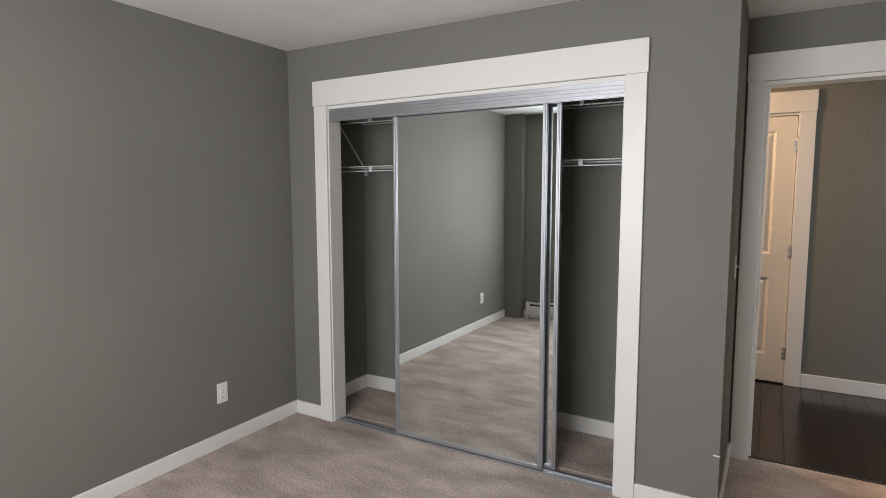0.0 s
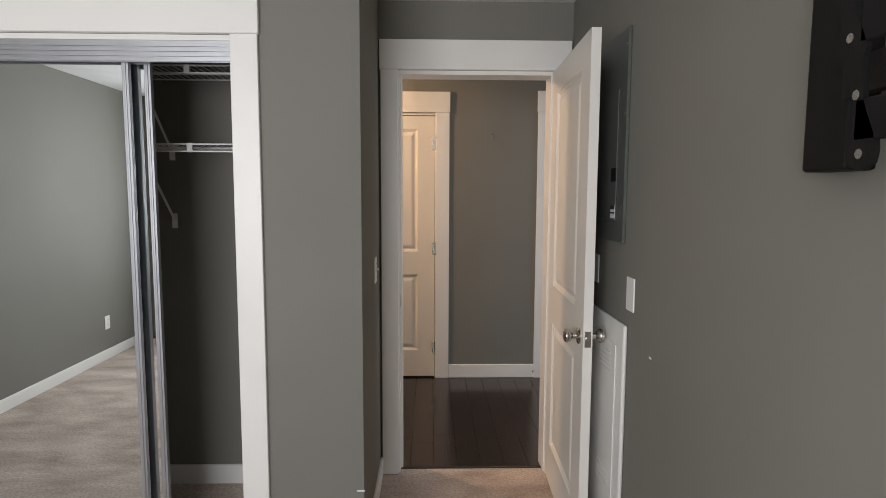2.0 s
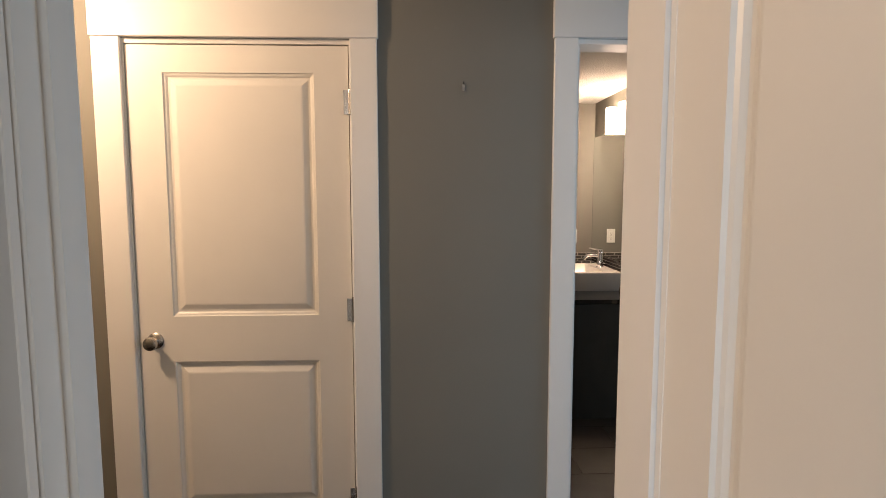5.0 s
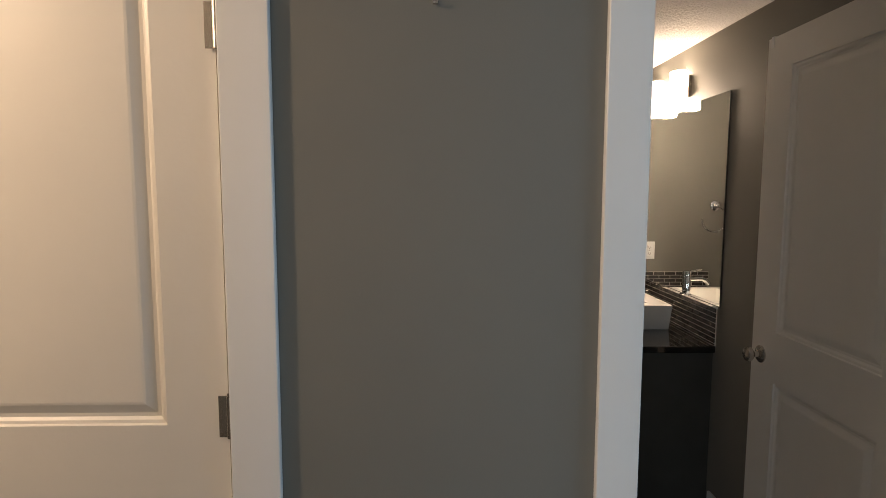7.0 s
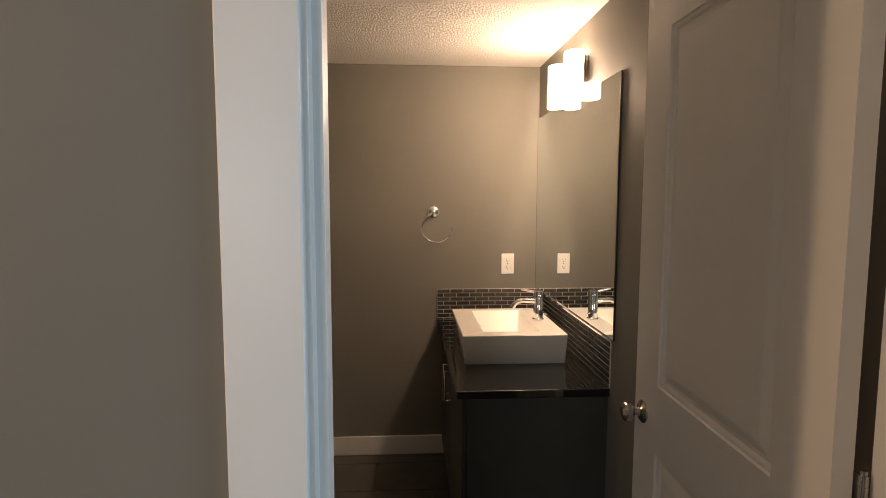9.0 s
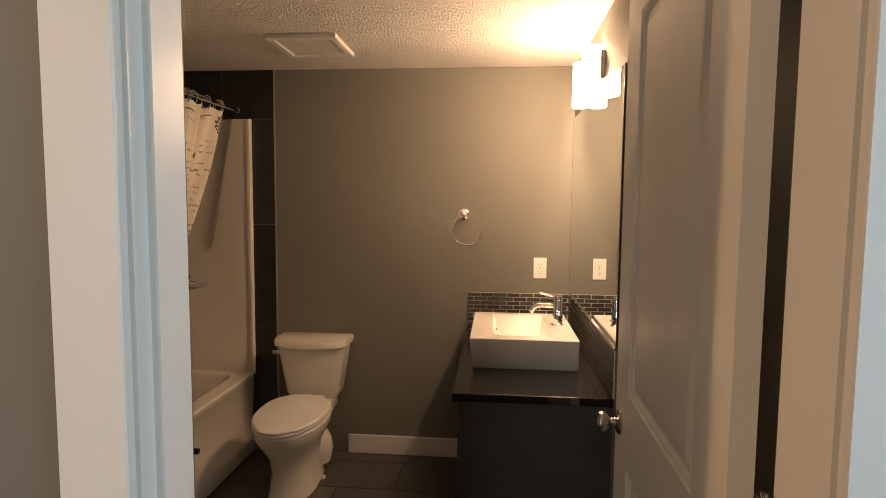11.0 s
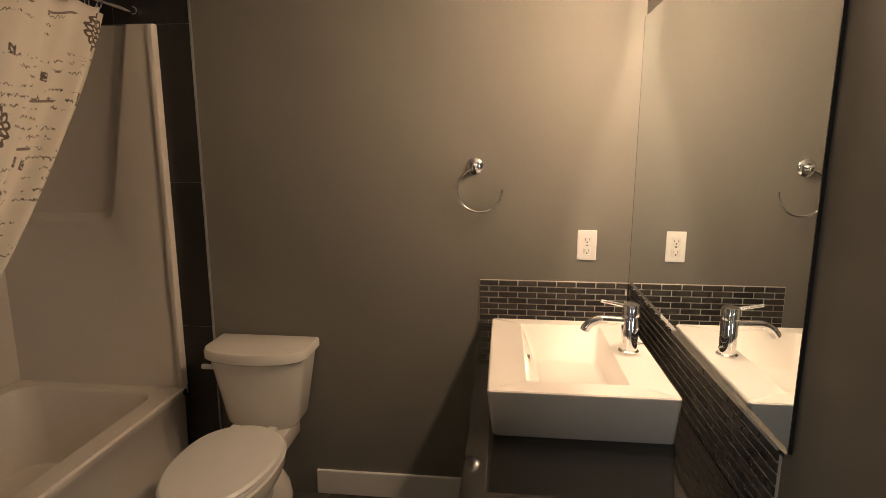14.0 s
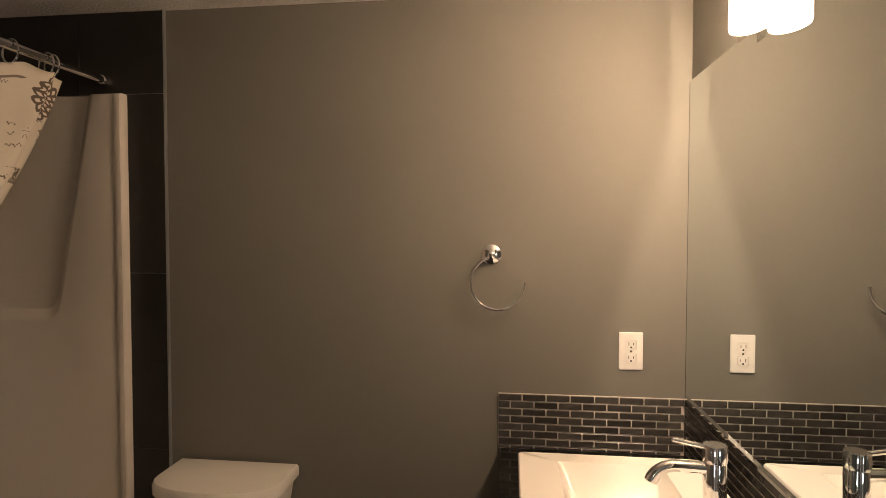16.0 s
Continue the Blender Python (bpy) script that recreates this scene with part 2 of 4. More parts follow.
def tube(bm, pts, r, seg=10, cap=True):
    """A round bar along the points."""
    rings = []
    pts = [Vector(p) for p in pts]
    up = Vector((0.123, 0.31, 0.94)).normalized()
    for i, p in enumerate(pts):
        d = (pts[min(i + 1, len(pts) - 1)] - pts[max(i - 1, 0)]).normalized()
        a = d.cross(up).normalized()
        b = d.cross(a).normalized()
        rr = r[i] if isinstance(r, (list, tuple)) else r
        rings.append([bm.verts.new(p + rr * (math.cos(k * math.tau / seg) * a + math.sin(k * math.tau / seg) * b)) for k in range(seg)])
    for q, s in zip(rings, rings[1:]):
        for k in range(seg):
            bm.faces.new((q[k], q[(k + 1) % seg], s[(k + 1) % seg], s[k]))
    if cap:
        bm.faces.new(rings[0])
        bm.faces.new(rings[-1][::-1])
    return bm


def lathe(bm, profile, m, seg=24):
    """Spin (radius, height) points round z, placed by the matrix m."""
    rings = []
    for r, h in profile:
        rings.append([bm.verts.new(m @ Vector((max(r, 1e-4) * math.cos(k * math.tau / seg), max(r, 1e-4) * math.sin(k * math.tau / seg), h))) for k in range(seg)])
    for q, s in zip(rings, rings[1:]):
        for k in range(seg):
            bm.faces.new((q[k], q[(k + 1) % seg], s[(k + 1) % seg], s[k]))
    bm.faces.new(rings[0][::-1])
    bm.faces.new(rings[-1])
    return bm


def loft(bm, rings, cap0=True, cap1=True):
    """Skin closed rings of equal length."""
    vs = [[bm.verts.new(p) for p in r] for r in rings]
    n = len(vs[0])
    for q, s in zip(vs, vs[1:]):
        for k in range(n):
            bm.faces.new((q[k], q[(k + 1) % n], s[(k + 1) % n], s[k]))
    if cap0:
        bm.faces.new(vs[0][::-1])
    if cap1:
        bm.faces.new(vs[-1])
    return bm


def rounded(x0, x1, y0, y1, r, z, n=5):
    pts = []
    for cx, cy, a0 in ((x1 - r, y1 - r, 0), (x0 + r, y1 - r, 90), (x0 + r, y0 + r, 180), (x1 - r, y0 + r, 270)):
        for k in range(n + 1):
            a = radians(a0 + 90 * k / n)
            pts.append((cx + r * math.cos(a), cy + r * math.sin(a), z))
    return pts


ORIGIN = {}


def finish(ob, bm, mat, smooth=False):
    bmesh.ops.recalc_face_normals(bm, faces=bm.faces)
    bm.to_mesh(ob.data)
    bm.free()
    ob.data.materials.append(mat)
    if smooth:
        for p in ob.data.polygons:
            p.use_smooth = True
        ob.data.set_sharp_from_angle(angle=radians(40))


def structure(name, bm, mat, label, category="", smooth=False):
    ob = new(name, bpy.data.meshes.new(name))
    finish(ob, bm, mat, smooth)
    ORIGIN[ob] = Vector((0, 0, 0))
    return tagged(ob, label, category or name.split("_")[0], kind="structure")


def thing(name, at, label, category, group="", kind="", turn=0.0):
    """An empty at the base of a thing; its parts are given in world metres unless it is turned."""
    ob = new(name)
    ob.empty_display_size = 0.05
    ob.location = at
    ob.rotation_euler = (0, 0, radians(turn))
    ORIGIN[ob] = Vector((0, 0, 0)) if turn else Vector(at)
    return tagged(ob, label, category, group, kind)


def part(name, bm, mat, parent, label="", smooth=False):
    ob = new(name, bpy.data.meshes.new(name))
    o = ORIGIN[parent]
    bmesh.ops.translate(bm, verts=bm.verts, vec=-o)
    finish(ob, bm, mat, smooth)
    ob.parent = parent
    ORIGIN[ob] = o
    return tagged(ob, label) if label else ob


def single(name, bm, mat, label, category, group="", smooth=False):
    ob = new(name, bpy.data.meshes.new(name))
    finish(ob, bm, mat, smooth)
    ORIGIN[ob] = Vector((0, 0, 0))
    return tagged(ob, label, category, group)


# ---- plan ----
LX, RX = -2.955, 0.548          # bedroom side walls
BY = -5.70                      # bedroom window wall
CY, CB = -2.26, -1.62           # closet front and back
SX = -0.398                     # side of the entry alcove
DY, HY = -1.53, -1.41           # bedroom door wall, both faces
ZB, ZH, ZT = 2.365, 2.385, 2.225  # ceilings of bedroom, hall, bathroom
BX, BB = 1.629, 2.535           # bathroom side and back walls
PX, PY = 0.185, 1.15            # bathroom partition
TL = -0.98                      # far side of the tub
W = 0.12

# floors
structure("floor_bedroom", box(LX, RX, BY, DY + 0.045, -0.12, 0.0), CARPET, "worn beige cut-pile carpet with brushed marks", "carpet")
structure("floor_closet", box(-2.86, -0.52, CY + 0.13, CB, -0.004, 0.0035), CARPET, "beige carpet running into the closet", "carpet")
structure("ground", box(-40, 40, -60, 40, -0.5, -0.13), material("grass", (0.06, 0.09, 0.03), 0.9, var=0.3), "plain ground outside the window", "ground")

# bedroom walls
structure("wall_west", box(LX - W, LX, BY - W, 0.0, 0, 2.6), WALL, "warm grey painted bedroom wall", "wall")
structure("wall_east", box(RX, RX + W, BY - W, DY, 0, 2.6), WALL, "warm grey painted wall with small scuffs", "wall")
WX0, WX1, WZ0, WZ1 = -2.2, -0.4, 0.92, 2.1
structure("wall_south", boxes((LX, WX0, BY - W, BY, 0, 2.6), (WX1, RX, BY - W, BY, 0, 2.6), (WX0, WX1, BY - W, BY, 0, WZ0), (WX0, WX1, BY - W, BY, WZ1, 2.6)), WALL, "grey painted wall with a window opening", "wall")
structure("column", box(LX, -2.74, BY, BY + 0.1, 0, ZB), WALL, "grey painted boxed-in corner", "column")
CX0, CX1, CZ = -2.642, -0.841, 2.0
structure("wall_closet", boxes((LX, CX0, CY, CY + 0.11, 0, 2.6), (CX1, SX, CY, CY + 0.11, 0, 2.6), (CX0, CX1, CY, CY + 0.11, CZ, 2.6)), WALL, "grey painted closet front wall", "wall")
structure("wall_closet_inside", boxes((LX, -0.53, CB, CB + 0.09, 0, 2.6), (-0.53, SX, CY + 0.11, DY, 0, 2.6), (LX, -2.86, CY + 0.11, CB, 0, 2.6)), WALL, "grey painted closet inside and alcove side", "wall")
OX0, OX1, OZ = -0.315, 0.462, 2.045
structure("wall_door", boxes((-2.9, OX0, DY, HY, 0, 2.6), (OX1, 2.6, DY, HY, 0, 2.6), (OX0, OX1, DY, HY, OZ, 2.6)), WALL, "grey painted wall round the bedroom doorway", "wall")
structure("ceiling_bedroom", box(LX, RX, BY, DY, ZB, ZB + 0.1), CEIL_SMOOTH, "white painted bedroom ceiling", "ceiling")

# hall and bathroom walls
HX0, HX1 = -0.958, -0.09
EX0, EX1 = 0.752, 1.60
structure("wall_hall", boxes((-2.9, HX0, 0, W, 0, 2.6), (HX1, EX0, 0, W, 0, 2.6), (EX1, 2.6, 0, W, 0, 2.6), (HX0, HX1, 0, W, 2.055, 2.6), (EX0, EX1, 0, W, 2.065, 2.6)), WALL, "grey painted hall wall", "wall")
structure("wall_hall_end", boxes((-2.9, -2.8, HY, 0, 0, 2.6), (2.5, 2.6, HY, -1.2, 0, 2.6), (2.5, 2.6, -0.2, 0, 0, 2.6), (2.5, 2.6, -1.2, -0.2, 0, 0.65), (2.5, 2.6, -1.2, -0.2, 2.25, 2.6)), WALL, "grey painted hall end walls", "wall")
structure("ceiling_hall", box(-2.8, 2.5, HY, 0, ZH, ZH + 0.1), CEIL, "white stippled hall ceiling", "ceiling")
structure("wall_bath_partition", boxes((PX - 0.11, PX, W, PY, 0, 2.6), (TL - 0.1, PX - 0.11, PY - 0.1, PY, 0, 2.6), (TL - 0.1, TL, PY, BB, 0, 2.6), (TL - 0.1, TL, W, PY - 0.1, 0, 2.6)), WALL, "grey painted partition beside the tub", "wall")
structure("wall_bath_east", box(BX, BX + W, W, BB, 0, 2.6), WALL, "grey painted bathroom wall", "wall")
structure("wall_bath_north", box(TL - 0.1, BX + W, BB, BB + W, 0, 2.6), WALL, "grey painted bathroom end wall", "wall")
structure("ceiling_bathroom", box(TL, BX, W, BB, ZT, ZT + 0.1), CEIL, "white stippled bathroom ceiling", "ceiling")
structure("roof", box(-3.2, 2.8, -5.9, 2.8, 2.62, 2.7), CEIL, "plain slab over the rooms", "roof")


# trim
def baseboard(name, x0, x1, y0, y1, h, label="white painted baseboard"):
    structure(name, box(x0, x1, y0, y1, 0.001, h, 0.003, 1), TRIM, label, "baseboard")


H1, H2 = 0.088, 0.108
baseboard("baseboard_1", LX, LX + 0.014, BY + 0.1, CY, H1)
baseboard("baseboard_2", LX + 0.014, -2.7275, CY - 0.014, CY, H1)
baseboard("baseboard_3", -0.7555, SX + 0.014, CY - 0.014, CY, H1)
baseboard("baseboard_4", SX, SX + 0.014, CY, DY - 0.002, H1)
baseboard("baseboard_5", RX - 0.014, RX, BY, -2.425, H1)
baseboard("baseboard_6", -2.86, -0.53, CB - 0.014, CB, 0.1)
baseboard("baseboard_7", -2.86, -2.846, CY + 0.11, CB - 0.014, 0.1)
baseboard("baseboard_8", 0.0005, 0.6725, -0.014, 0, H2)
baseboard("baseboard_9", 0.36, 1.10, BB - 0.014, BB, 0.112)
baseboard("baseboard_10", BX - 0.014, BX, 0.15, 1.315, 0.112)
baseboard("baseboard_11", -2.74, RX - 0.014, BY, BY + 0.014, H1)
baseboard("baseboard_12", PX, PX + 0.014, W, PY, 0.112)


def casing(name, x0, x1, z_in, z_top, face, side, width, jamb_to, label):
    """Flat craftsman casing round an opening x0..x1: legs, taller head, jamb lining and stop."""
    ob = thing(name, (0.5 * (x0 + x1), face, 0), label, "door frame", kind="structure")
    d = 0.018 * side
    f0, f1 = sorted((face, face + d))
    part("leg", box(x0 - width, x0 + 0.012, f0, f1, 0.001, z_in, 0.002, 1), TRIM, ob)
    part("leg", box(x1 - 0.012, x1 + width, f0, f1, 0.001, z_in, 0.002, 1), TRIM, ob)
    g0, g1 = sorted((face, face + 0.023 * side))
    part("head", box(x0 - width - 0.005, x1 + width + 0.005, g0, g1, z_in, z_top, 0.002, 1), TRIM, ob)
    j0, j1 = sorted((face, jamb_to))
    part("jamb", box(x0 - 0.002, x0 + 0.018, j0, j1, 0.001, z_in - 0.002), TRIM, ob)
    part("jamb", box(x1 - 0.018, x1 + 0.002, j0, j1, 0.001, z_in - 0.002), TRIM, ob)
    part("head_jamb", box(x0 + 0.018, x1 - 0.018, j0, j1, z_in - 0.02, z_in - 0.001), TRIM, ob)
    return ob


closet_frame = casing("door_frame_closet", CX0, CX1, CZ, 2.15, CY, -1, 0.085, CY + 0.11, "white flat closet casing with a tall head board")
bed_frame = casing("door_frame_bedroom", OX0, OX1, 2.04, 2.18, DY, -1, 0.072, HY, "white flat door casing round the bedroom doorway")
part("stop", box(OX0 + 0.018, OX0 + 0.03, DY + 0.045, DY + 0.08, 0.001, 2.02), TRIM, bed_frame)
part("strike_plate", box(OX0 + 0.0182, OX0 + 0.0195, DY + 0.012, DY + 0.04, 0.87, 0.93), STEEL, bed_frame, "satin steel strike plate")
part("hall_leg", box(OX0 - 0.07, OX0, HY, HY + 0.018, 0.001, 2.04), TRIM, bed_frame)
part("hall_leg", box(OX1, OX1 + 0.07, HY, HY + 0.018, 0.001, 2.04), TRIM, bed_frame)
part("hall_head", box(OX0 - 0.082, OX1 + 0.082, HY, HY + 0.022, 2.04, 2.2), TRIM, bed_frame)
hall_frame = casing("door_frame_hall", HX0, HX1, 2.055, 2.207, 0, -1, 0.09, W, "white flat casing round the hall door")
bath_frame = casing("door_frame_bathroom", EX0, EX1, 2.065, 2.22, 0, -1, 0.079, W, "white flat casing round the bathroom doorway")
part("stop", box(EX0 + 0.018, EX0 + 0.03, 0.03, 0.075, 0.001, 2.045), TRIM, bath_frame)
part("inner_leg", box(EX1, BX, W, W + 0.014, 0.12, 2.065), TRIM, bath_frame)
part("sill", box(EX0 + 0.018, EX1 - 0.018, 0.0, 0.11, 0.0005, 0.008, 0.003), ALU, bath_frame, "thin metal threshold strip")
part("sill", box(OX0 + 0.018, OX1 - 0.018, DY + 0.04, DY + 0.055, 0.0005, 0.006), DARK, bed_frame, "dark edge where carpet meets laminate")


def molded(bm, x0, x1, z0, z1, y, s):
    """A moulded panel sunk into a door face at y; s is the way out of the face."""
    prev = None
    for inset, depth in ((0, 0), (0.003, 0.005), (0.010, 0.007), (0.016, 0.012), (0.024, 0.012), (0.044, 0.004), (0.050, 0.003)):
        ring = [bm.verts.new((x, y - s * depth, z)) for x, z in ((x0 + inset, z0 + inset), (x1 - inset, z0 + inset), (x1 - inset, z1 - inset), (x0 + inset, z1 - inset))]
        if prev:
            for k in range(4):
                bm.faces.new((prev[k], prev[(k + 1) % 4], ring[(k + 1) % 4], ring[k]))
        prev = ring
    bm.faces.new(prev)


def knob(bm, at, s, axis):
    m = Matrix.Translation(at) @ (Matrix.Rotation(radians(90 * -s), 4, "X") if axis == "y" else Matrix.Rotation(radians(90 * s), 4, "Y"))
    return lathe(bm, [(0.032, 0), (0.032, 0.004), (0.026, 0.009), (0.012, 0.013), (0.010, 0.026), (0.016, 0.031), (0.025, 0.038), (0.0275, 0.047), (0.025, 0.055), (0.016, 0.060), (0.004, 0.0615)], m)


def panel_door(name, hinge, turn, w, h, label, knob_at=True, mirrored=False, panels=(0.115, 0.145, 0.822, 1.004, 0.212)):
    """A two-panel moulded door hung at local x 0, reaching along local x (or -x when mirrored); face towards local -y."""
    door = thing(name, hinge, label, "door", kind="structure", turn=turn)
    T = 0.035
    top, stile, low_top, up_bot, bot = panels
    sgn = -1 if mirrored else 1
    xs = lambda a, b: tuple(sorted((sgn * a, sgn * b)))
    bm = bmesh.new()
    Z0 = 0.012
    for a, b, z0, z1 in ((0.002, stile, Z0, h), (w - stile, w, Z0, h), (stile, w - stile, h - top, h), (stile, w - stile, low_top, up_bot), (stile, w - stile, Z0, bot)):
        add_box(bm, *xs(a, b), 0, T, z0, z1)
    part("leaf", bm, DOOR, door)
    for z0, z1 in ((up_bot, h - top), (bot, low_top)):
        bm = bmesh.new()
        molded(bm, *xs(stile, w - stile), z0, z1, 0, -1)
        molded(bm, *xs(stile, w - stile), z0, z1, T, 1)
        part("panel", bm, DOOR, door)
    kx = sgn * (w - 0.06)
    part("knob", knob(bmesh.new(), (kx, 0, 0.905), -1, "y"), STEEL, door, "satin nickel door knob", True)
    part("knob", knob(bmesh.new(), (kx, T, 0.905), 1, "y"), STEEL, door, "satin nickel door knob", True)
    ex = sgn * w
    part("latch_plate", box(*sorted((ex, ex + sgn * 0.0015)), 0.006, T - 0.006, 0.875, 0.935), STEEL, door)
    part("latch", tube(bmesh.new(), [(ex, T / 2, 0.905), (ex + sgn * 0.008, T / 2, 0.905)], 0.009), STEEL, door, smooth=True)
    return door


def hinges(door, x, y, zs, leaf_x):
    for z in zs:
        bm = tube(bmesh.new(), [(x, y, z - 0.045), (x, y, z + 0.045)], 0.007, 10)
        for k in (-0.027, -0.009, 0.009, 0.027):
            lathe(bm, [(0.0078, -0.001), (0.0078, 0.001)], Matrix.Translation((x, y, z + k)), 10)
        tube(bm, [(x, y, z + 0.045), (x, y, z + 0.052)], 0.005, 10)
        add_box(bm, *sorted((x, leaf_x)), y + 0.004, y + 0.006, z - 0.045, z + 0.045)
        part("hinge", bm, STEEL, door, "satin nickel butt hinge", True)


hall_door = panel_door("door_1", (HX1 - 0.0195, 0.004, 0), 360, 0.827, 2.03, "closed white two-panel hall door", mirrored=True, panels=(0.10, 0.132, 0.820, 1.001, 0.222))
hinges(hall_door, 0.005, -0.012, (1.822, 1.022, 0.242), -0.02)
bed_door = panel_door("door_2", (0.452, -1.522, 0), -92.1, 0.775, 2.03, "open white two-panel bedroom door")
bath_door = panel_door("door_3", (1.560, 0.126, 0), 88.7, 0.77, 2.045, "open white two-panel bathroom door", mirrored=False)
hinges(bath_door, -0.006, -0.010, (1.83, 1.04, 0.25), 0.03)
part("over_door_hook", boxes((0.735, 0.75, -0.004, 0.038, 2.046, 2.049), (0.735, 0.75, 0.0355, 0.038, 2.01, 2.046)), PLASTIC, bath_door, "small clear hook over the door")

# ---- bedroom things ----
window = thing("window_1", (-1.3, BY - 0.06, WZ0), "white framed bedroom window with two panes", "window", kind="structure")
wf = boxes((WX0, WX0 + 0.05, BY - 0.1, BY - 0.04, WZ0, WZ1), (WX1 - 0.05, WX1, BY - 0.1, BY - 0.04, WZ0, WZ1), (WX0 + 0.05, WX1 - 0.05, BY - 0.1, BY - 0.04, WZ0, WZ0 + 0.05), (WX0 + 0.05, WX1 - 0.05, BY - 0.1, BY - 0.04, WZ1 - 0.05, WZ1), (-1.325, -1.275, BY - 0.1, BY - 0.04, WZ0 + 0.05, WZ1 - 0.05))
part("window_frame", wf, TRIM, window)
part("sill", box(WX0 - 0.04, WX1 + 0.04, BY - 0.04, BY + 0.03, WZ0 - 0.025, WZ0 - 0.001, 0.004), TRIM, window)

heater = thing("baseboard_heater", (-1.7, BY + 0.014, 0.0), "white enamelled baseboard heater below the window", "heater")
part("cover", boxes((-2.66, -0.3, BY + 0.015, BY + 0.06, 0.06, 0.19), (-2.66, -0.3, BY + 0.06, BY + 0.066, 0.05, 0.15), bevel=0.003), HEATER, heater)
part("grille", box(-2.64, -0.32, BY + 0.0605, BY + 0.063, 0.155, 0.175), DARK, heater, "dark outlet slot")
part("end_cap", box(-2.69, -2.66, BY + 0.015, BY + 0.068, 0.001, 0.195, 0.004), HEATER, heater)
part("end_cap", box(-0.3, -0.27, BY + 0.015, BY + 0.068, 0.001, 0.195, 0.004), HEATER, heater)

window_b = thing("window_2", (2.55, -0.7, 0.65), "white framed window at the hall end", "window", kind="structure")
part("window_frame", boxes((2.53, 2.58, -1.2, -1.15, 0.65, 2.25), (2.53, 2.58, -0.25, -0.2, 0.65, 2.25), (2.53, 2.58, -1.15, -0.25, 0.65, 0.7), (2.53, 2.58, -1.15, -0.25, 2.2, 2.25)), TRIM, window_b)

# closet: track, sliding mirror doors, wire shelves
track = thing("sliding_door_track", (-1.74, CY + 0.05, 1.9), "ribbed aluminium sliding door track under the closet head", "track")
part("fascia", box(CX0 + 0.018, CX1 - 0.018, CY + 0.006, CY + 0.014, 1.905, 1.98), ALU, track)
for z in (1.907, 1.924, 1.941, 1.958):
    part("rib", box(CX0 + 0.018, CX1 - 0.018, CY + 0.0005, CY + 0.0058, z, z + 0.009, 0.001, 1), ALU, track)
part("channel", box(CX0 + 0.018, CX1 - 0.018, CY + 0.012, CY + 0.1, 1.95, 1.98), ALU, track)
part("floor_rail", boxes((CX0 + 0.018, CX1 - 0.018, CY + 0.018, CY + 0.095, 0.0005, 0.004), (CX0 + 0.018, CX1 - 0.018, CY + 0.018, CY + 0.021, 0.004, 0.012), (CX0 + 0.018, CX1 - 0.018, CY + 0.054, CY + 0.057, 0.004, 0.012)), ALU, track)


def mirror_door(x0, x1, y, label):
    ob = thing("sliding_mirror_door", (0.5 * (x0 + x1), y, 0.013), label, "mirror door", "sliding closet doors")
    z0, z1, w = 0.013, 1.93, 0.024
    part("mirror", box(x0 + 0.01, x1 - 0.01, y, y + 0.005, z0 + 0.01, z1 - 0.01), MIRROR, ob, "clear silvered mirror")
    for a in (x0, x1 - w):
        part("stile", boxes((a, a + w, y - 0.008, y + 0.014, z0, z1), (a + 0.008, a + w - 0.008, y - 0.012, y - 0.008, z0, z1), bevel=0.002), ALU, ob)
    part("top_rail", box(x0 + w, x1 - w, y - 0.006, y + 0.012, z1 - 0.02, z1), ALU, ob)
    part("bottom_rail", box(x0 + w, x1 - w, y - 0.008, y + 0.012, z0, z0 + 0.022, 0.002), ALU, ob)


mirror_door(-2.165, -1.232, CY + 0.034, "aluminium-framed sliding mirror door standing mid-closet")
mirror_door(-2.105, -1.172, CY + 0.072, "aluminium-framed sliding mirror door behind the first")


def wire_shelf(z, label):
    ob = thing("wire_shelf", (-1.7, CB, z), label, "shelf", "closet shelves")
    f = CB - 0.31
    bm = bmesh.new()
    for y, zz in ((f, z), (f, z - 0.03), (CB - 0.012, z), (0.5 * (f + CB), z - 0.004)):
        tube(bm, [(-2.855, y, zz), (-0.535, y, zz)], 0.0035, 6)
    part("rail", bm, WIRE, ob)
    bm = bmesh.new()
    x = -2.84
    while x < -0.55:
        add_box(bm, x - 0.0012, x + 0.0012, f, CB - 0.012, z + 0.002, z + 0.0045)
        x += 0.03
    wires = part("cross_wire", bm, WIRE, ob)
    tagged(wires, kind="stuff")
    for x in (-1.36, -0.56) if z < 1.8 else (-2.835, -1.36, -0.56):
        bm = tube(bmesh.new(), [(x, f + 0.01, z - 0.025), (x, CB - 0.006, z - 0.33)], 0.006, 6)
        add_box(bm, x - 0.012, x + 0.012, CB - 0.008, CB - 0.001, z - 0.37, z - 0.30)
        part("brace", bm, WIRE, ob)
    for x in (-2.56, -2.28, -1.15, -0.90):
        part("clip", box(x - 0.012, x + 0.012, f - 0.005, f + 0.005, z - 0.034, z + 0.005, 0.002, 1), WIRE, ob)


wire_shelf(1.645, "white coated wire closet shelf with hanging lip")
wire_shelf(1.965, "white coated wire shelf near the closet top")


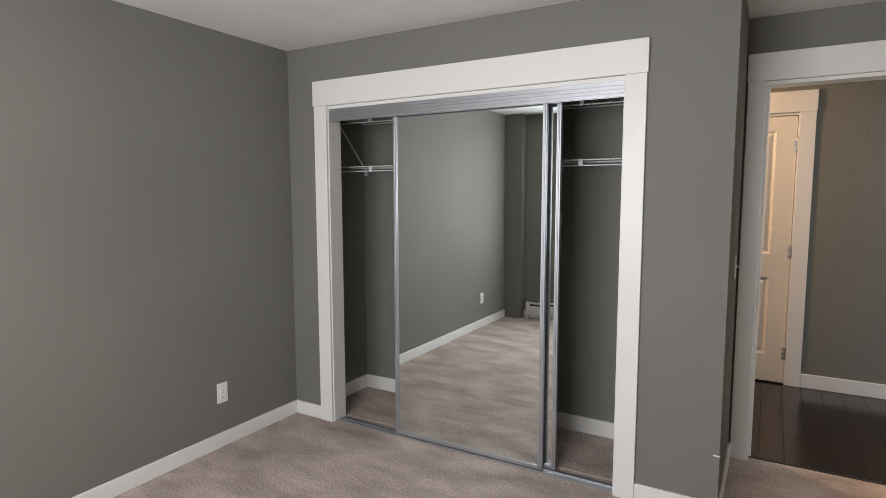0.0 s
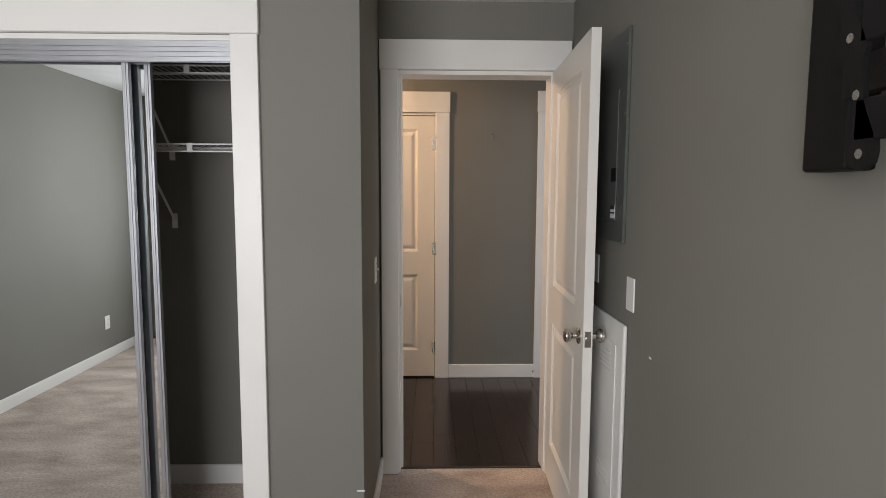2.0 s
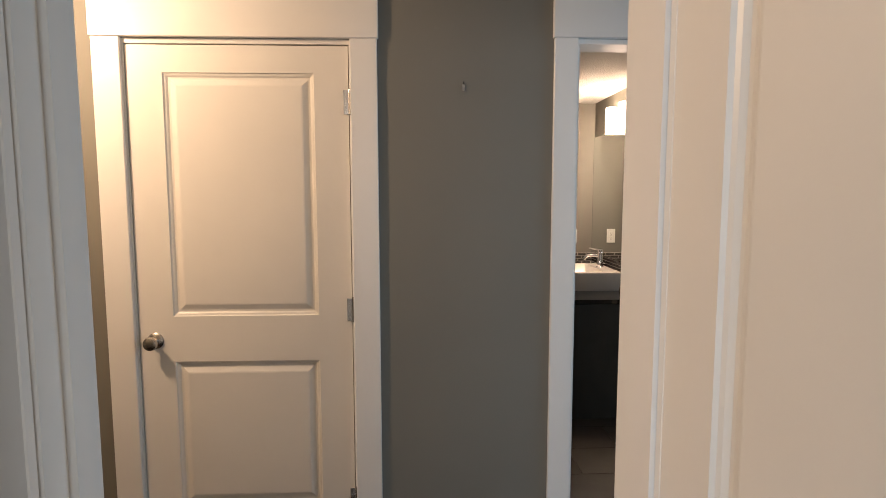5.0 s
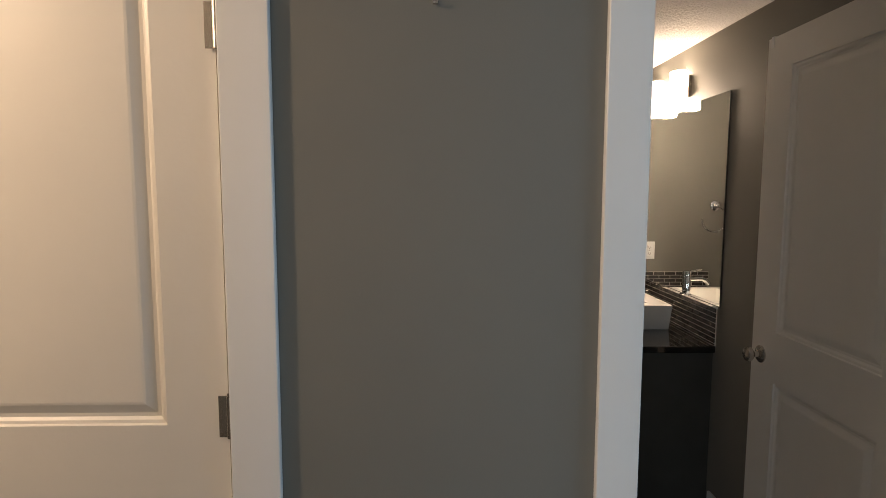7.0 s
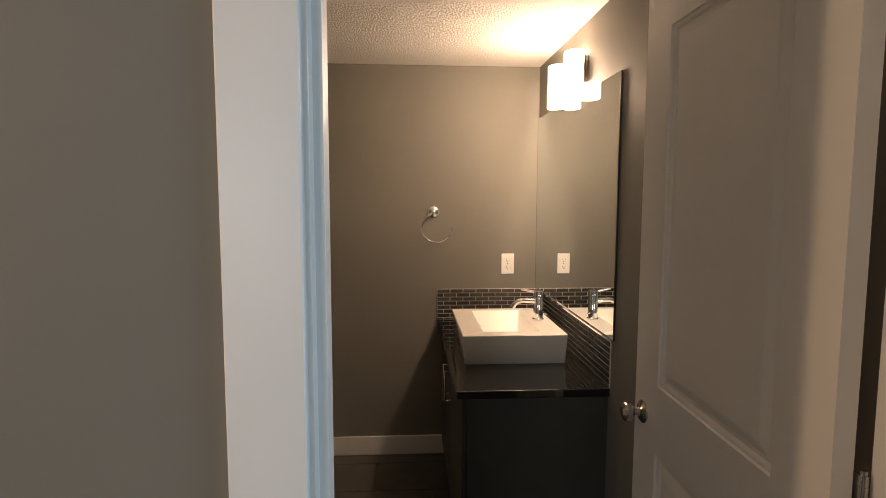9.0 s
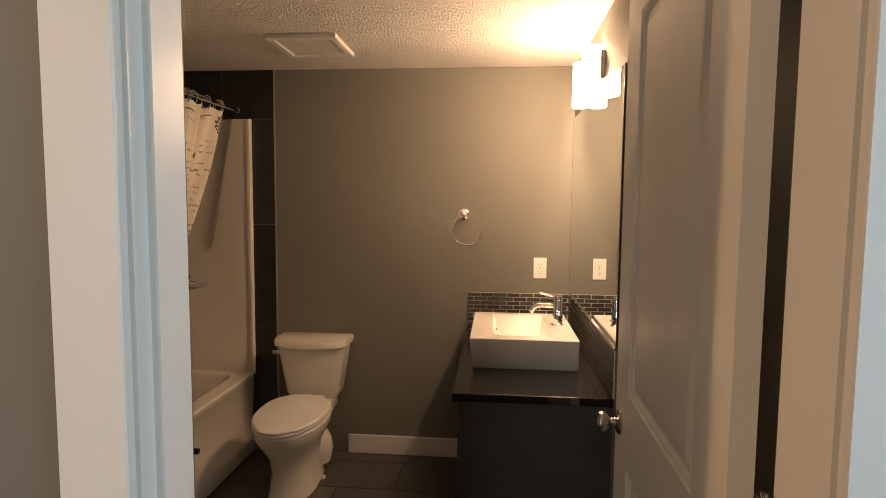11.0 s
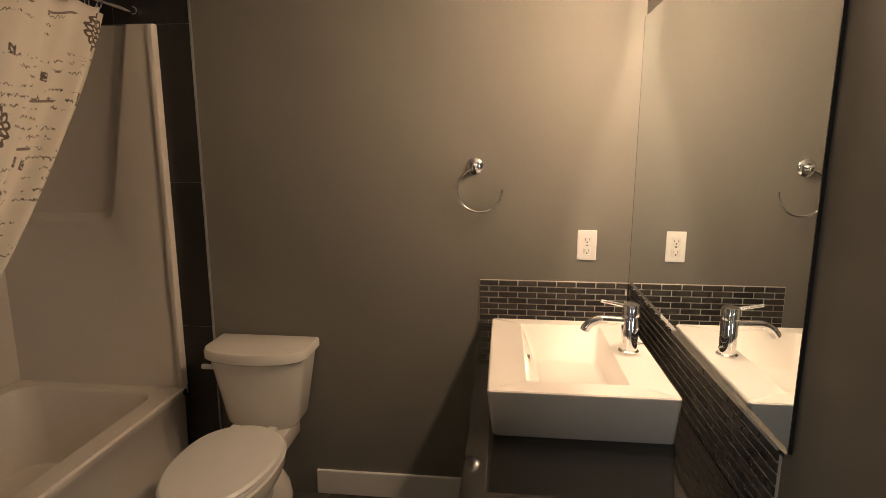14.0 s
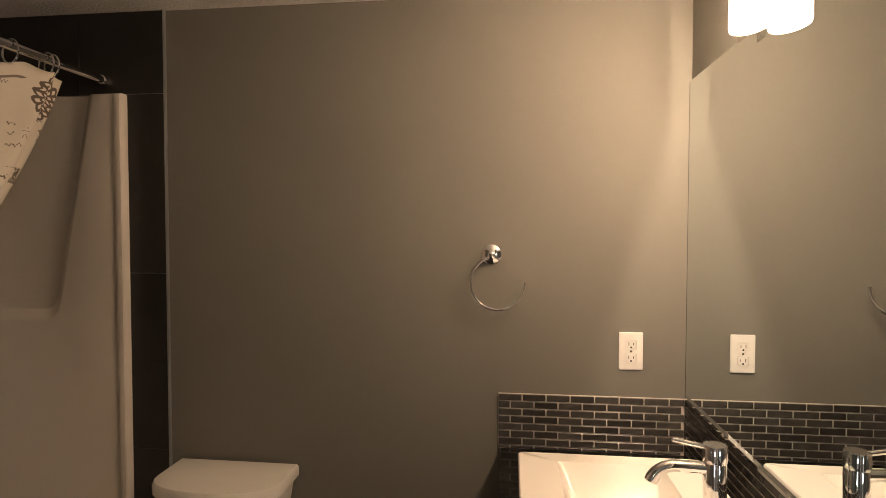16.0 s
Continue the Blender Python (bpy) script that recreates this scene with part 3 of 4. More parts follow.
def plate(name, at, normal, label, kind, w=0.072, h=0.117):
    """A wall plate at `at`, facing the way `normal` (x, -x or -y)."""
    turn = {"x": 90, "-x": -90, "-y": 0}[normal]
    ob = thing(name, at, label, kind, turn=turn or 360)
    part("plate", box(-w / 2, w / 2, -0.006, 0.0, -h / 2, h / 2, 0.003, 2), PLASTIC, ob)
    if kind == "outlet":
        for z in (0.021, -0.021):
            s = part("socket", box(-0.016, 0.016, -0.0085, -0.006, z - 0.0145, z + 0.0145, 0.004, 2), PLASTIC, ob)
            part("slot", boxes((-0.008, -0.0062, -0.0092, -0.0084, z - 0.003, z + 0.007), (0.0062, 0.008, -0.0092, -0.0084, z - 0.002, z + 0.006), (-0.0025, 0.0025, -0.0092, -0.0084, z - 0.011, z - 0.006)), DARK, s, "dark plug slots")
        part("screw", box(-0.003, 0.003, -0.0072, -0.006, -0.003, 0.003, 0.001, 1), STEEL, ob)
    elif kind == "switch":
        part("collar", box(-0.006, 0.006, -0.008, -0.006, -0.013, 0.013), PLASTIC, ob)
        part("toggle", box(-0.004, 0.004, -0.018, -0.008, -0.001, 0.009, 0.0015, 1), PLASTIC, ob)
        for z in (-0.03, 0.03):
            part("screw", box(-0.003, 0.003, -0.0072, -0.006, z - 0.003, z + 0.003), STEEL, ob)
    else:
        for z in (-0.042, 0.042):
            part("screw", box(-0.003, 0.003, -0.0072, -0.006, z - 0.003, z + 0.003), PLASTIC, ob)
    return ob


plate("wall_outlet", (LX, -2.85, 0.32), "x", "white duplex outlet low on the grey wall", "outlet")
plate("wall_outlet", (LX, -5.0, 0.32), "x", "white duplex outlet low on the window-lit wall", "outlet")
plate("light_switch", (SX, -1.775, 1.095), "x", "white toggle light switch beside the bedroom door", "switch")
plate("blank_plate", (RX, -2.435, 1.10), "-x", "white blank cover plate on the grey wall", "cover plate", 0.072, 0.117)
plate("blank_plate", (RX, -2.03, 1.14), "-x", "white cover plate behind the open door", "cover plate", 0.072, 0.117)

panel = thing("breaker_panel", (RX, -2.18, 1.27), "grey painted steel breaker panel set in the wall", "breaker panel")
part("cover", box(RX - 0.012, RX - 0.0005, -2.36, -1.99, 1.27, 2.02, 0.002, 1), PANEL, panel)
pd = part("door", box(RX - 0.017, RX - 0.012, -2.285, -2.05, 1.345, 1.82, 0.002, 1), PANEL, panel)
part("latch", box(RX - 0.021, RX - 0.017, -2.285, -2.235, 1.49, 1.54, 0.002, 1), BLACK, pd, "black sliding latch")
part("label", boxes((RX - 0.0182, RX - 0.017, -2.282, -2.235, 1.355, 1.402)), PAPER, pd, "small white and black rating label")
part("label_bar", boxes((RX - 0.019, RX - 0.0182, -2.282, -2.235, 1.372, 1.378), (RX - 0.019, RX - 0.0182, -2.282, -2.235, 1.388, 1.402)), DARK, pd)
for y, z in ((-2.345, 1.40), (-2.345, 1.72), (-2.345, 1.96)):
    part("screw", lathe(bmesh.new(), [(0.006, 0), (0.006, 0.002), (0.003, 0.004)], Matrix.Translation((RX - 0.012, y, z)) @ Matrix.Rotation(radians(-90), 4, "Y"), 12), STEEL, panel)

access = thing("access_panel", (RX, -2.2, 0.12), "white enamelled access panel with louvres low on the wall", "access panel")
part("frame", box(RX - 0.016, RX - 0.0005, -2.418, -1.95, 0.14, 0.985, 0.008, 3), TRIM, access)
ad = part("door", box(RX - 0.021, RX - 0.016, -2.35, -2.02, 0.22, 0.90, 0.003, 2), TRIM, access)
for z0 in (0.78, 0.32):
    for k in range(5):
        part("louvre", box(RX - 0.0245, RX - 0.021, -2.30, -2.18, z0 + 0.018 * k, z0 + 0.018 * k + 0.007, 0.002, 1), TRIM, ad)

# tv wall mount: vesa plate on a folding double arm
mount = thing("tv_wall_mount", (RX, -3.85, 1.47), "black steel tv wall mount with an empty swivel plate", "tv mount")
mx = 0.366


def mount_arm(y):
    """One tall wavy arm with slots, bent lips at both ends."""
    bm = bmesh.new()
    n = 28
    front, back = [], []
    for side in (-1, 1):
        for i in range(n + 1):
            s = i / n if side < 0 else 1 - i / n
            z = 1.47 + 0.235 * s
            half = 0.010 + 0.013 * abs(math.cos(math.pi * 2 * (s - 0.12))) ** 2 * (0.55 if 0.42 < s < 0.58 else 1)
            end = min(s, 1 - s) / 0.05
            if end < 1:
                half *= math.sqrt(max(1 - (1 - end) ** 2, 0.05))
            lean = 0.018 * math.sin(math.pi * (s - 0.5))
            front.append((mx - 0.004, y + lean + side * half, z))
            back.append((mx + 0.003, y + lean + side * half, z))
    vf = [bm.verts.new(p) for p in front]
    vb = [bm.verts.new(p) for p in back]
    bm.faces.new(vf)
    bm.faces.new(vb[::-1])
    for i in range(len(vf)):
        j = (i + 1) % len(vf)
        bm.faces.new((vf[i], vb[i], vb[j], vf[j]))
    return bm


for y in (-3.655, -3.82):
    a = part("plate_arm", mount_arm(y), BLACK, mount)
    for z in (1.49, 1.56, 1.63, 1.685):
        part("slot", lathe(bmesh.new(), [(0.006, 0), (0.006, 0.001)], Matrix.Translation((mx - 0.0042, y + 0.018 * math.sin(math.pi * ((z - 1.47) / 0.235 - 0.5)), z)) @ Matrix.Rotation(radians(-90), 4, "Y"), 14), STEEL, a, "pale bolt slot")
for z0, z1 in ((1.505, 1.555), (1.62, 1.67)):
    part("cross_bar", box(mx - 0.004, mx + 0.003, -3.815, -3.66, z0, z1, 0.002, 1), BLACK, mount)
part("tilt_head", box(mx + 0.003, mx + 0.035, -3.765, -3.71, 1.545, 1.63, 0.004), BLACK, mount)
for z in (1.565, 1.61):
    part("bolt", lathe(bmesh.new(), [(0.007, 0), (0.007, 0.004), (0.004, 0.006)], Matrix.Translation((mx + 0.004, -3.775, z)) @ Matrix.Rotation(radians(90), 4, "X"), 12), CHROME, mount, "bright bolt head")
ex, ey = 0.452, -3.79


def flat_arm(p, q, z0, z1, w):
    p, q = Vector((*p, 0)), Vector((*q, 0))
    n = (q - p).normalized().cross(Vector((0, 0, 1))) * w
    return loft(bmesh.new(), [[(*(e + k * n).xy, z) for k, z in ((-1, z0), (1, z0), (1, z1), (-1, z1))] for e in (p, q)])


part("elbow", lathe(bmesh.new(), [(0.018, 1.59), (0.019, 1.592), (0.019, 1.643), (0.018, 1.645)], Matrix.Translation((ex, ey, 0)), 20), BLACK, mount, smooth=True)
for z0, z1 in ((1.535, 1.572), (1.662, 1.70)):
    part("arm", flat_arm((mx + 0.03, -3.74), (ex, ey), z0, z1, 0.009), BLACK, mount)
    part("elbow", lathe(bmesh.new(), [(0.018, z0), (0.019, z0 + 0.002), (0.019, z1 - 0.002), (0.018, z1)], Matrix.Translation((ex, ey, 0)), 20), BLACK, mount, smooth=True)
web = part("wall_arm", flat_arm((ex, ey), (RX - 0.045, -3.45), 1.59, 1.645, 0.009), BLACK, mount)
part("label", flat_arm((ex - 0.01, ey + 0.03), (ex + 0.02, ey + 0.14), 1.596, 1.638, 0.012), PAPER, web, "pale printed label")
part("pin", lathe(bmesh.new(), [(0.008, 1.525), (0.0135, 1.53), (0.0135, 1.705), (0.008, 1.715)], Matrix.Translation((ex, ey, 0)), 20), CHROME, mount, "chrome elbow pin", True)
part("wall_bracket", box(RX - 0.055, RX - 0.0005, -3.47, -3.37, 1.48, 1.81, 0.006), BLACK, mount)

spr = thing("sprinkler_head", (0.05, -1.97, ZB - 0.03), "small white fire sprinkler on the ceiling", "sprinkler")
part("escutcheon", lathe(bmesh.new(), [(0.034, 0), (0.034, -0.003), (0.022, -0.010)], Matrix.Translation((0.05, -1.97, ZB)), 20), PLASTIC, spr, smooth=True)
part("head", lathe(bmesh.new(), [(0.008, -0.0102), (0.007, -0.026), (0.018, -0.027), (0.018, -0.029)], Matrix.Translation((0.05, -1.97, ZB)), 14), STEEL, spr)

# paint chips where the plaster shows
for i, (x, y, z, w, h) in enumerate(((SX - 0.012, CY - 0.0012, 0.303, 0.03, 0.006),)):
    single("paint_chip", box(x - w / 2, x + w / 2, y, y + 0.0014, z - h / 2, z + h / 2), PLASTIC, "small white chip in the grey paint", "paint chip")
for y, z in ((-2.62, 0.93), (-3.3, 0.62)):
    single("paint_chip", box(RX - 0.0012, RX + 0.0002, y - 0.009, y + 0.009, z - 0.003, z + 0.003), PLASTIC, "small white chip in the grey paint", "paint chip")

# hall
hook = thing("picture_hook", (0.327, 0, 1.88), "small brass picture hook with its nail", "hook")
part("hook", boxes((0.322, 0.332, -0.003, -0.0002, 1.868, 1.892), (0.322, 0.332, -0.010, -0.003, 1.866, 1.869), (0.322, 0.332, -0.012, -0.010, 1.866, 1.874)), STEEL, hook)
part("nail", tube(bmesh.new(), [(0.327, -0.012, 1.9), (0.327, 0.0, 1.893)], 0.002, 6), DARK, hook)
stop = thing("door_stop", (0.665, -0.014, 0.055), "spring door stop on the baseboard", "door stop")
part("spring", tube(bmesh.new(), [(0.665 + 0.005 * math.cos(k), -0.014 - 0.0011 * k, 0.055 + 0.005 * math.sin(k)) for k in range(50)], 0.0014, 5), STEEL, stop)
part("tip", tube(bmesh.new(), [(0.665, -0.068, 0.055), (0.665, -0.082, 0.055)], 0.008, 10), PLASTIC, stop, "white rubber tip")
lamp = thing("ceiling_light", (-1.42, -0.64, ZH), "round opal hall ceiling light", "ceiling light")
part("base", lathe(bmesh.new(), [(0.12, 0), (0.12, -0.02)], Matrix.Translation((-1.42, -0.64, ZH)), 24), STEEL, lamp)

# ---- bathroom things ----
mir = thing("vanity_mirror", (BX, 1.92, 0.978), "large frameless wall mirror over the vanity", "mirror")
part("glass", box(BX - 0.0065, BX - 0.0015, 1.298, BB - 0.002, 0.985, 1.94), MIRROR, mir)
part("edge", box(BX - 0.0072, BX - 0.0012, 1.2955, 1.298, 0.985, 1.94), DARK, mir, "dark polished edge")
part("corner_joint", box(BX - 0.0072, BX - 0.0005, BB - 0.0018, BB - 0.0005, 0.985, 1.94), DARK, mir, "dark joint at the corner")
part("channel", box(BX - 0.013, BX - 0.0005, 1.2955, BB - 0.004, 0.977, 0.985), CHROME, mir, "bright metal mirror channel")

def glass_tube(y, z0, z1):
    """An oval glass tube, open above and below."""
    rings = []
    for r, z in ((0.053, z0), (0.054, z0 + 0.003), (0.054, z1 - 0.003), (0.053, z1), (0.049, z1), (0.049, z0)):
        rings.append([(1.583 + (r - 0.017) * math.cos(k * math.tau / 28), y + r * math.sin(k * math.tau / 28), z) for k in range(28)])
    return loft(bmesh.new(), rings + rings[:1], False, False)


light = thing("vanity_light", (BX, 1.85, 1.95), "two-shade vanity light with lit opal glass", "wall light")
part("back_plate", box(BX - 0.02, BX - 0.0005, 1.675, 2.08, 1.972, 2.085, 0.003, 1), STEEL, light, "satin nickel back plate")
# added blocker, not a fixture part: gives the stand-in lamps' light its slanted edge
part("light_cutoff_strip", box(1.6015, 1.6025, 1.66, 2.12, 1.919, 2.06), STEEL, light, "thin metal strip added to cut off the mirror-bounce light")
for sy in SHADES:
    part("shade", glass_tube(sy, 1.918, 2.11), SHADE, light, "glowing white opal glass shade, open above and below", True)
    part("socket_arm", boxes((1.595, 1.6012, sy - 0.012, sy + 0.012, 1.985, 1.995)), STEEL, light)

vent = thing("exhaust_fan_grille", (0.34, 2.0, ZT - 0.02), "cream plastic ceiling exhaust fan grille", "vent")
vx0, vx1, vy0, vy1 = 0.16, 0.49, 1.86, 2.195
for a0, a1, b0, b1 in ((vx0, vx1, vy0, vy0 + 0.035), (vx0, vx1, vy1 - 0.035, vy1), (vx0, vx0 + 0.035, vy0 + 0.035, vy1 - 0.035), (vx1 - 0.035, vx1, vy0 + 0.035, vy1 - 0.035)):
    part("frame_side", box(a0, a1, b0, b1, ZT - 0.022, ZT - 0.0005, 0.004, 1), PLASTIC, vent)
part("backing", box(vx0 + 0.035, vx1 - 0.035, vy0 + 0.035, vy1 - 0.035, ZT - 0.004, ZT - 0.0005), DARK, vent, "dark fan opening")
for k in range(15):
    y = vy0 + 0.04 + k * 0.017
    part("slat", box(vx0 + 0.035, vx1 - 0.035, y, y + 0.009, ZT - 0.016, ZT - 0.009), PLASTIC, vent)

# vanity
van = thing("vanity_cabinet", (1.36, 1.92, 0), "charcoal laminate vanity cabinet", "cabinet")
part("body", boxes((1.10, BX - 0.001, 1.345, BB - 0.001, 0.001, 0.766)), CABINET, van)
for y0, y1 in ((1.348, 1.925), (1.93, BB - 0.004)):
    d = part("door", box(1.081, 1.0995, y0, y1, 0.10, 0.764, 0.001, 1), CABINET, van)
    hy = y1 - 0.05 if y0 < 1.5 else y0 + 0.05
    part("handle", tube(bmesh.new(), [(1.0805, hy, 0.56), (1.055, hy, 0.56), (1.055, hy, 0.70), (1.0805, hy, 0.70)], 0.005, 8), STEEL, d, "slim steel bar handle", True)
single("countertop", box(1.06, BX - 0.001, 1.325, BB - 0.001, 0.767, 0.798, 0.003, 2), COUNTER, "polished black vanity countertop", "countertop")

sink = thing("vessel_sink", (1.33, 1.89, 0.798), "white rectangular ceramic vessel sink on the counter", "sink")
sx0, sx1, sy0, sy1, sz = 1.108, 1.552, 1.608, 2.172, 0.932
bm = bmesh.new()
loft(bm, [rounded(sx0 + 0.016, sx1 + 0.002, sy0 + 0.040, sy1 - 0.014, 0.012, 0.7985), rounded(sx0 + 0.013, sx1 + 0.001, sy0 + 0.036, sy1 - 0.011, 0.012, 0.803),
          rounded(sx0, sx1, sy0 + 0.001, sy1, 0.012, sz - 0.007), rounded(sx0 + 0.001, sx1 - 0.001, sy0 + 0.001, sy1 - 0.001, 0.011, sz - 0.003), rounded(sx0 + 0.004, sx1 - 0.004, sy0 + 0.004, sy1 - 0.004, 0.010, sz),
          rounded(sx0 + 0.094, sx1 - 0.104, sy0 + 0.064, sy1 - 0.052, 0.010, sz), rounded(sx0 + 0.098, sx1 - 0.108, sy0 + 0.068, sy1 - 0.056, 0.010, sz - 0.005),
          rounded(sx0 + 0.130, sx1 - 0.122, sy0 + 0.105, sy1 - 0.128, 0.014, sz - 0.082), rounded(sx0 + 0.142, sx1 - 0.132, sy0 + 0.116, sy1 - 0.140, 0.014, sz - 0.090)], True, True)
part("basin", bm, CERAMIC, sink, smooth=True)
part("drain", lathe(bmesh.new(), [(0.022, 0), (0.022, 0.003), (0.016, 0.005), (0.004, 0.007)], Matrix.Translation((1.335, 1.80, sz - 0.090)), 20), CHROME, sink, "chrome pop-up drain", True)
part("overflow", boxes((sx0 + 0.106, sx0 + 0.114, 1.885, 1.915, sz - 0.036, sz - 0.024), bevel=0.002), CHROME, sink, "chrome overflow ring")

fx, fy = 1.492, 1.905
tap = thing("basin_faucet", (fx, fy, sz), "tall chrome single-lever basin faucet", "faucet")
part("body", lathe(bmesh.new(), [(0.028, 0), (0.028, 0.004), (0.0225, 0.008), (0.0225, 0.098), (0.0215, 0.1), (0.0215, 0.102), (0.0235, 0.103), (0.0235, 0.132), (0.021, 0.136)], Matrix.Translation((fx, fy, sz)), 28), CHROME, tap, smooth=True)
sp = [(fx - 0.018, fy, sz + 0.088)] + [(fx - 0.075 - 0.05 * math.sin(a), fy, sz + 0.042 + 0.048 * math.cos(a)) for a in [i * 1.25 / 8 for i in range(9)]]
part("spout", tube(bmesh.new(), sp, [0.012, 0.012, 0.012, 0.012, 0.012, 0.012, 0.0122, 0.0125, 0.013, 0.013], 16), CHROME, tap, smooth=True)
part("lever", tube(bmesh.new(), [(fx, fy, sz + 0.128), (fx - 0.035, fy, sz + 0.134), (fx - 0.082, fy, sz + 0.143)], [0.006, 0.0055, 0.005], 10), CHROME, tap, smooth=True)
part("drain_rod", tube(bmesh.new(), [(fx + 0.02, fy - 0.018, sz + 0.03), (fx + 0.034, fy - 0.03, sz + 0.032)], 0.003, 8), CHROME, tap)

plate("wall_outlet", (1.459, BB, 1.119), "-y", "white duplex outlet above the backsplash", "outlet")

ring = thing("towel_ring", (1.03, BB, 1.40), "open chrome towel ring on the grey wall", "towel ring")
part("rose", lathe(bmesh.new(), [(0.032, 0), (0.032, 0.006), (0.027, 0.010), (0.012, 0.013), (0.010, 0.04), (0.012, 0.046), (0.006, 0.05)], Matrix.Translation((1.03, BB, 1.415)) @ Matrix.Rotation(radians(90), 4, "X"), 24), CHROME, ring, smooth=True)
pts = [(1.049 + 0.083 * math.cos(a), BB - 0.043, 1.328 + 0.083 * math.sin(a)) for a in [radians(100 + 262 * k / 40) for k in range(41)]]
part("ring", tube(bmesh.new(), pts, 0.0050, 10), CHROME, ring, smooth=True)

bar = thing("towel_bar", (PX, 0.8, 1.2), "square chrome towel bar on the partition", "towel bar")
for y in (0.49, 1.11):
    part("mount", boxes((PX + 0.0005, PX + 0.012, y - 0.024, y + 0.024, 1.185, 1.233), (PX + 0.012, PX + 0.066, y - 0.009, y + 0.009, 1.199, 1.217), bevel=0.002), CHROME, bar)
part("bar", box(PX + 0.066, PX + 0.082, 0.465, 1.135, 1.199, 1.217, 0.002), CHROME, bar)

# toilet
toilet = thing("toilet", (0.18, 2.2, 0), "white two-piece ceramic toilet with the lid closed", "toilet")
tx = 0.187


def tank_ring(w, y0, y1, z, n=20):
    """Flat back, bowed front."""
    pts = [(tx + w, y1, z), (tx - w, y1, z)]
    for k in range(n + 1):
        a = math.pi * k / n
        pts.append((tx - w * math.cos(a) * (1 + 0.0), y1 - (y1 - y0) * (0.55 + 0.45 * math.sin(a) ** 0.8), z))
    return pts


bm = bmesh.new()
loft(bm, [tank_ring(0.135, 2.36, 2.505, 0.375), tank_ring(0.150, 2.345, 2.51, 0.40), tank_ring(0.188, 2.305, 2.515, 0.64), tank_ring(0.193, 2.30, 2.515, 0.672)])
part("tank", bm, CERAMIC, toilet, smooth=True)
bm = bmesh.new()
loft(bm, [tank_ring(0.200, 2.288, 2.52, 0.6725), tank_ring(0.208, 2.28, 2.522, 0.68), tank_ring(0.208, 2.28, 2.522, 0.706), tank_ring(0.203, 2.286, 2.52, 0.716), tank_ring(0.18, 2.335, 2.51, 0.719)])
part("tank_lid", bm, CERAMIC, toilet, smooth=True)
part("flush_lever", boxes((tx - 0.172, tx - 0.152, 2.345, 2.38, 0.632, 0.652), (tx - 0.206, tx - 0.155, 2.33, 2.347, 0.634, 0.654), bevel=0.006), PLASTIC, toilet, "white flush lever")


def oval(cx, cy, rx, front, back, z, n=32):
    pts = []
    for k in range(n):
        a = math.tau * k / n
        s = math.sin(a)
        pts.append((cx + rx * math.cos(a) * (1 - 0.12 * max(s, 0) * 0), cy + (back if s > 0 else front) * (abs(s) ** (0.75 if s > 0 else 1.0)) * (1 if s > 0 else -1), z))
    return pts


by = 2.09
bm = bmesh.new()
loft(bm, [oval(tx, by, 0.115, 0.19, 0.33, 0.001), oval(tx, by, 0.11, 0.18, 0.33, 0.03), oval(tx, by, 0.098, 0.16, 0.31, 0.13), oval(tx, by, 0.115, 0.19, 0.29, 0.22), oval(tx, by, 0.160, 0.255, 0.28, 0.30), oval(tx, by, 0.178, 0.285, 0.28, 0.345), oval(tx, by, 0.180, 0.29, 0.28, 0.372), oval(tx, by, 0.170, 0.28, 0.27, 0.378)])
part("bowl", bm, CERAMIC, toilet, smooth=True)
part("deck", box(tx - 0.12, tx + 0.12, 2.27, 2.50, 0.30, 0.3745, 0.01), CERAMIC, toilet, smooth=True)
part("seat", loft(bmesh.new(), [oval(tx, by, 0.172, 0.288, 0.225, 0.379), oval(tx, by, 0.178, 0.295, 0.23, 0.384), oval(tx, by, 0.178, 0.295, 0.23, 0.393), oval(tx, by, 0.174, 0.291, 0.226, 0.397)]), PLASTIC, toilet, smooth=True)
part("lid", loft(bmesh.new(), [oval(tx, by, 0.176, 0.288, 0.232, 0.3975), oval(tx, by, 0.181, 0.294, 0.236, 0.402), oval(tx, by, 0.181, 0.294, 0.236, 0.408), oval(tx, by, 0.172, 0.284, 0.228, 0.417), oval(tx, by, 0.12, 0.22, 0.17, 0.420)]), PLASTIC, toilet, smooth=True)
for x in (-0.075, 0.075):
    part("lid_hinge", box(tx + x - 0.018, tx + x + 0.018, 2.30, 2.33, 0.375, 0.412, 0.005), PLASTIC, toilet)
for x in (-0.1, 0.1):
    part("bolt_cap", lathe(bmesh.new(), [(0.014, 0.0), (0.014, 0.012), (0.006, 0.02)], Matrix.Translation((tx + x * 1.2, 2.2, 0.001)), 12), PLASTIC, toilet)
part("trapway", loft(bmesh.new(), [oval(tx, 2.31, 0.128, 0.10, 0.1, 0.05), oval(tx, 2.31, 0.14, 0.11, 0.1, 0.12), oval(tx, 2.30, 0.132, 0.11, 0.1, 0.18), oval(tx, 2.29, 0.10, 0.1, 0.1, 0.24)]), CERAMIC, toilet, smooth=True)

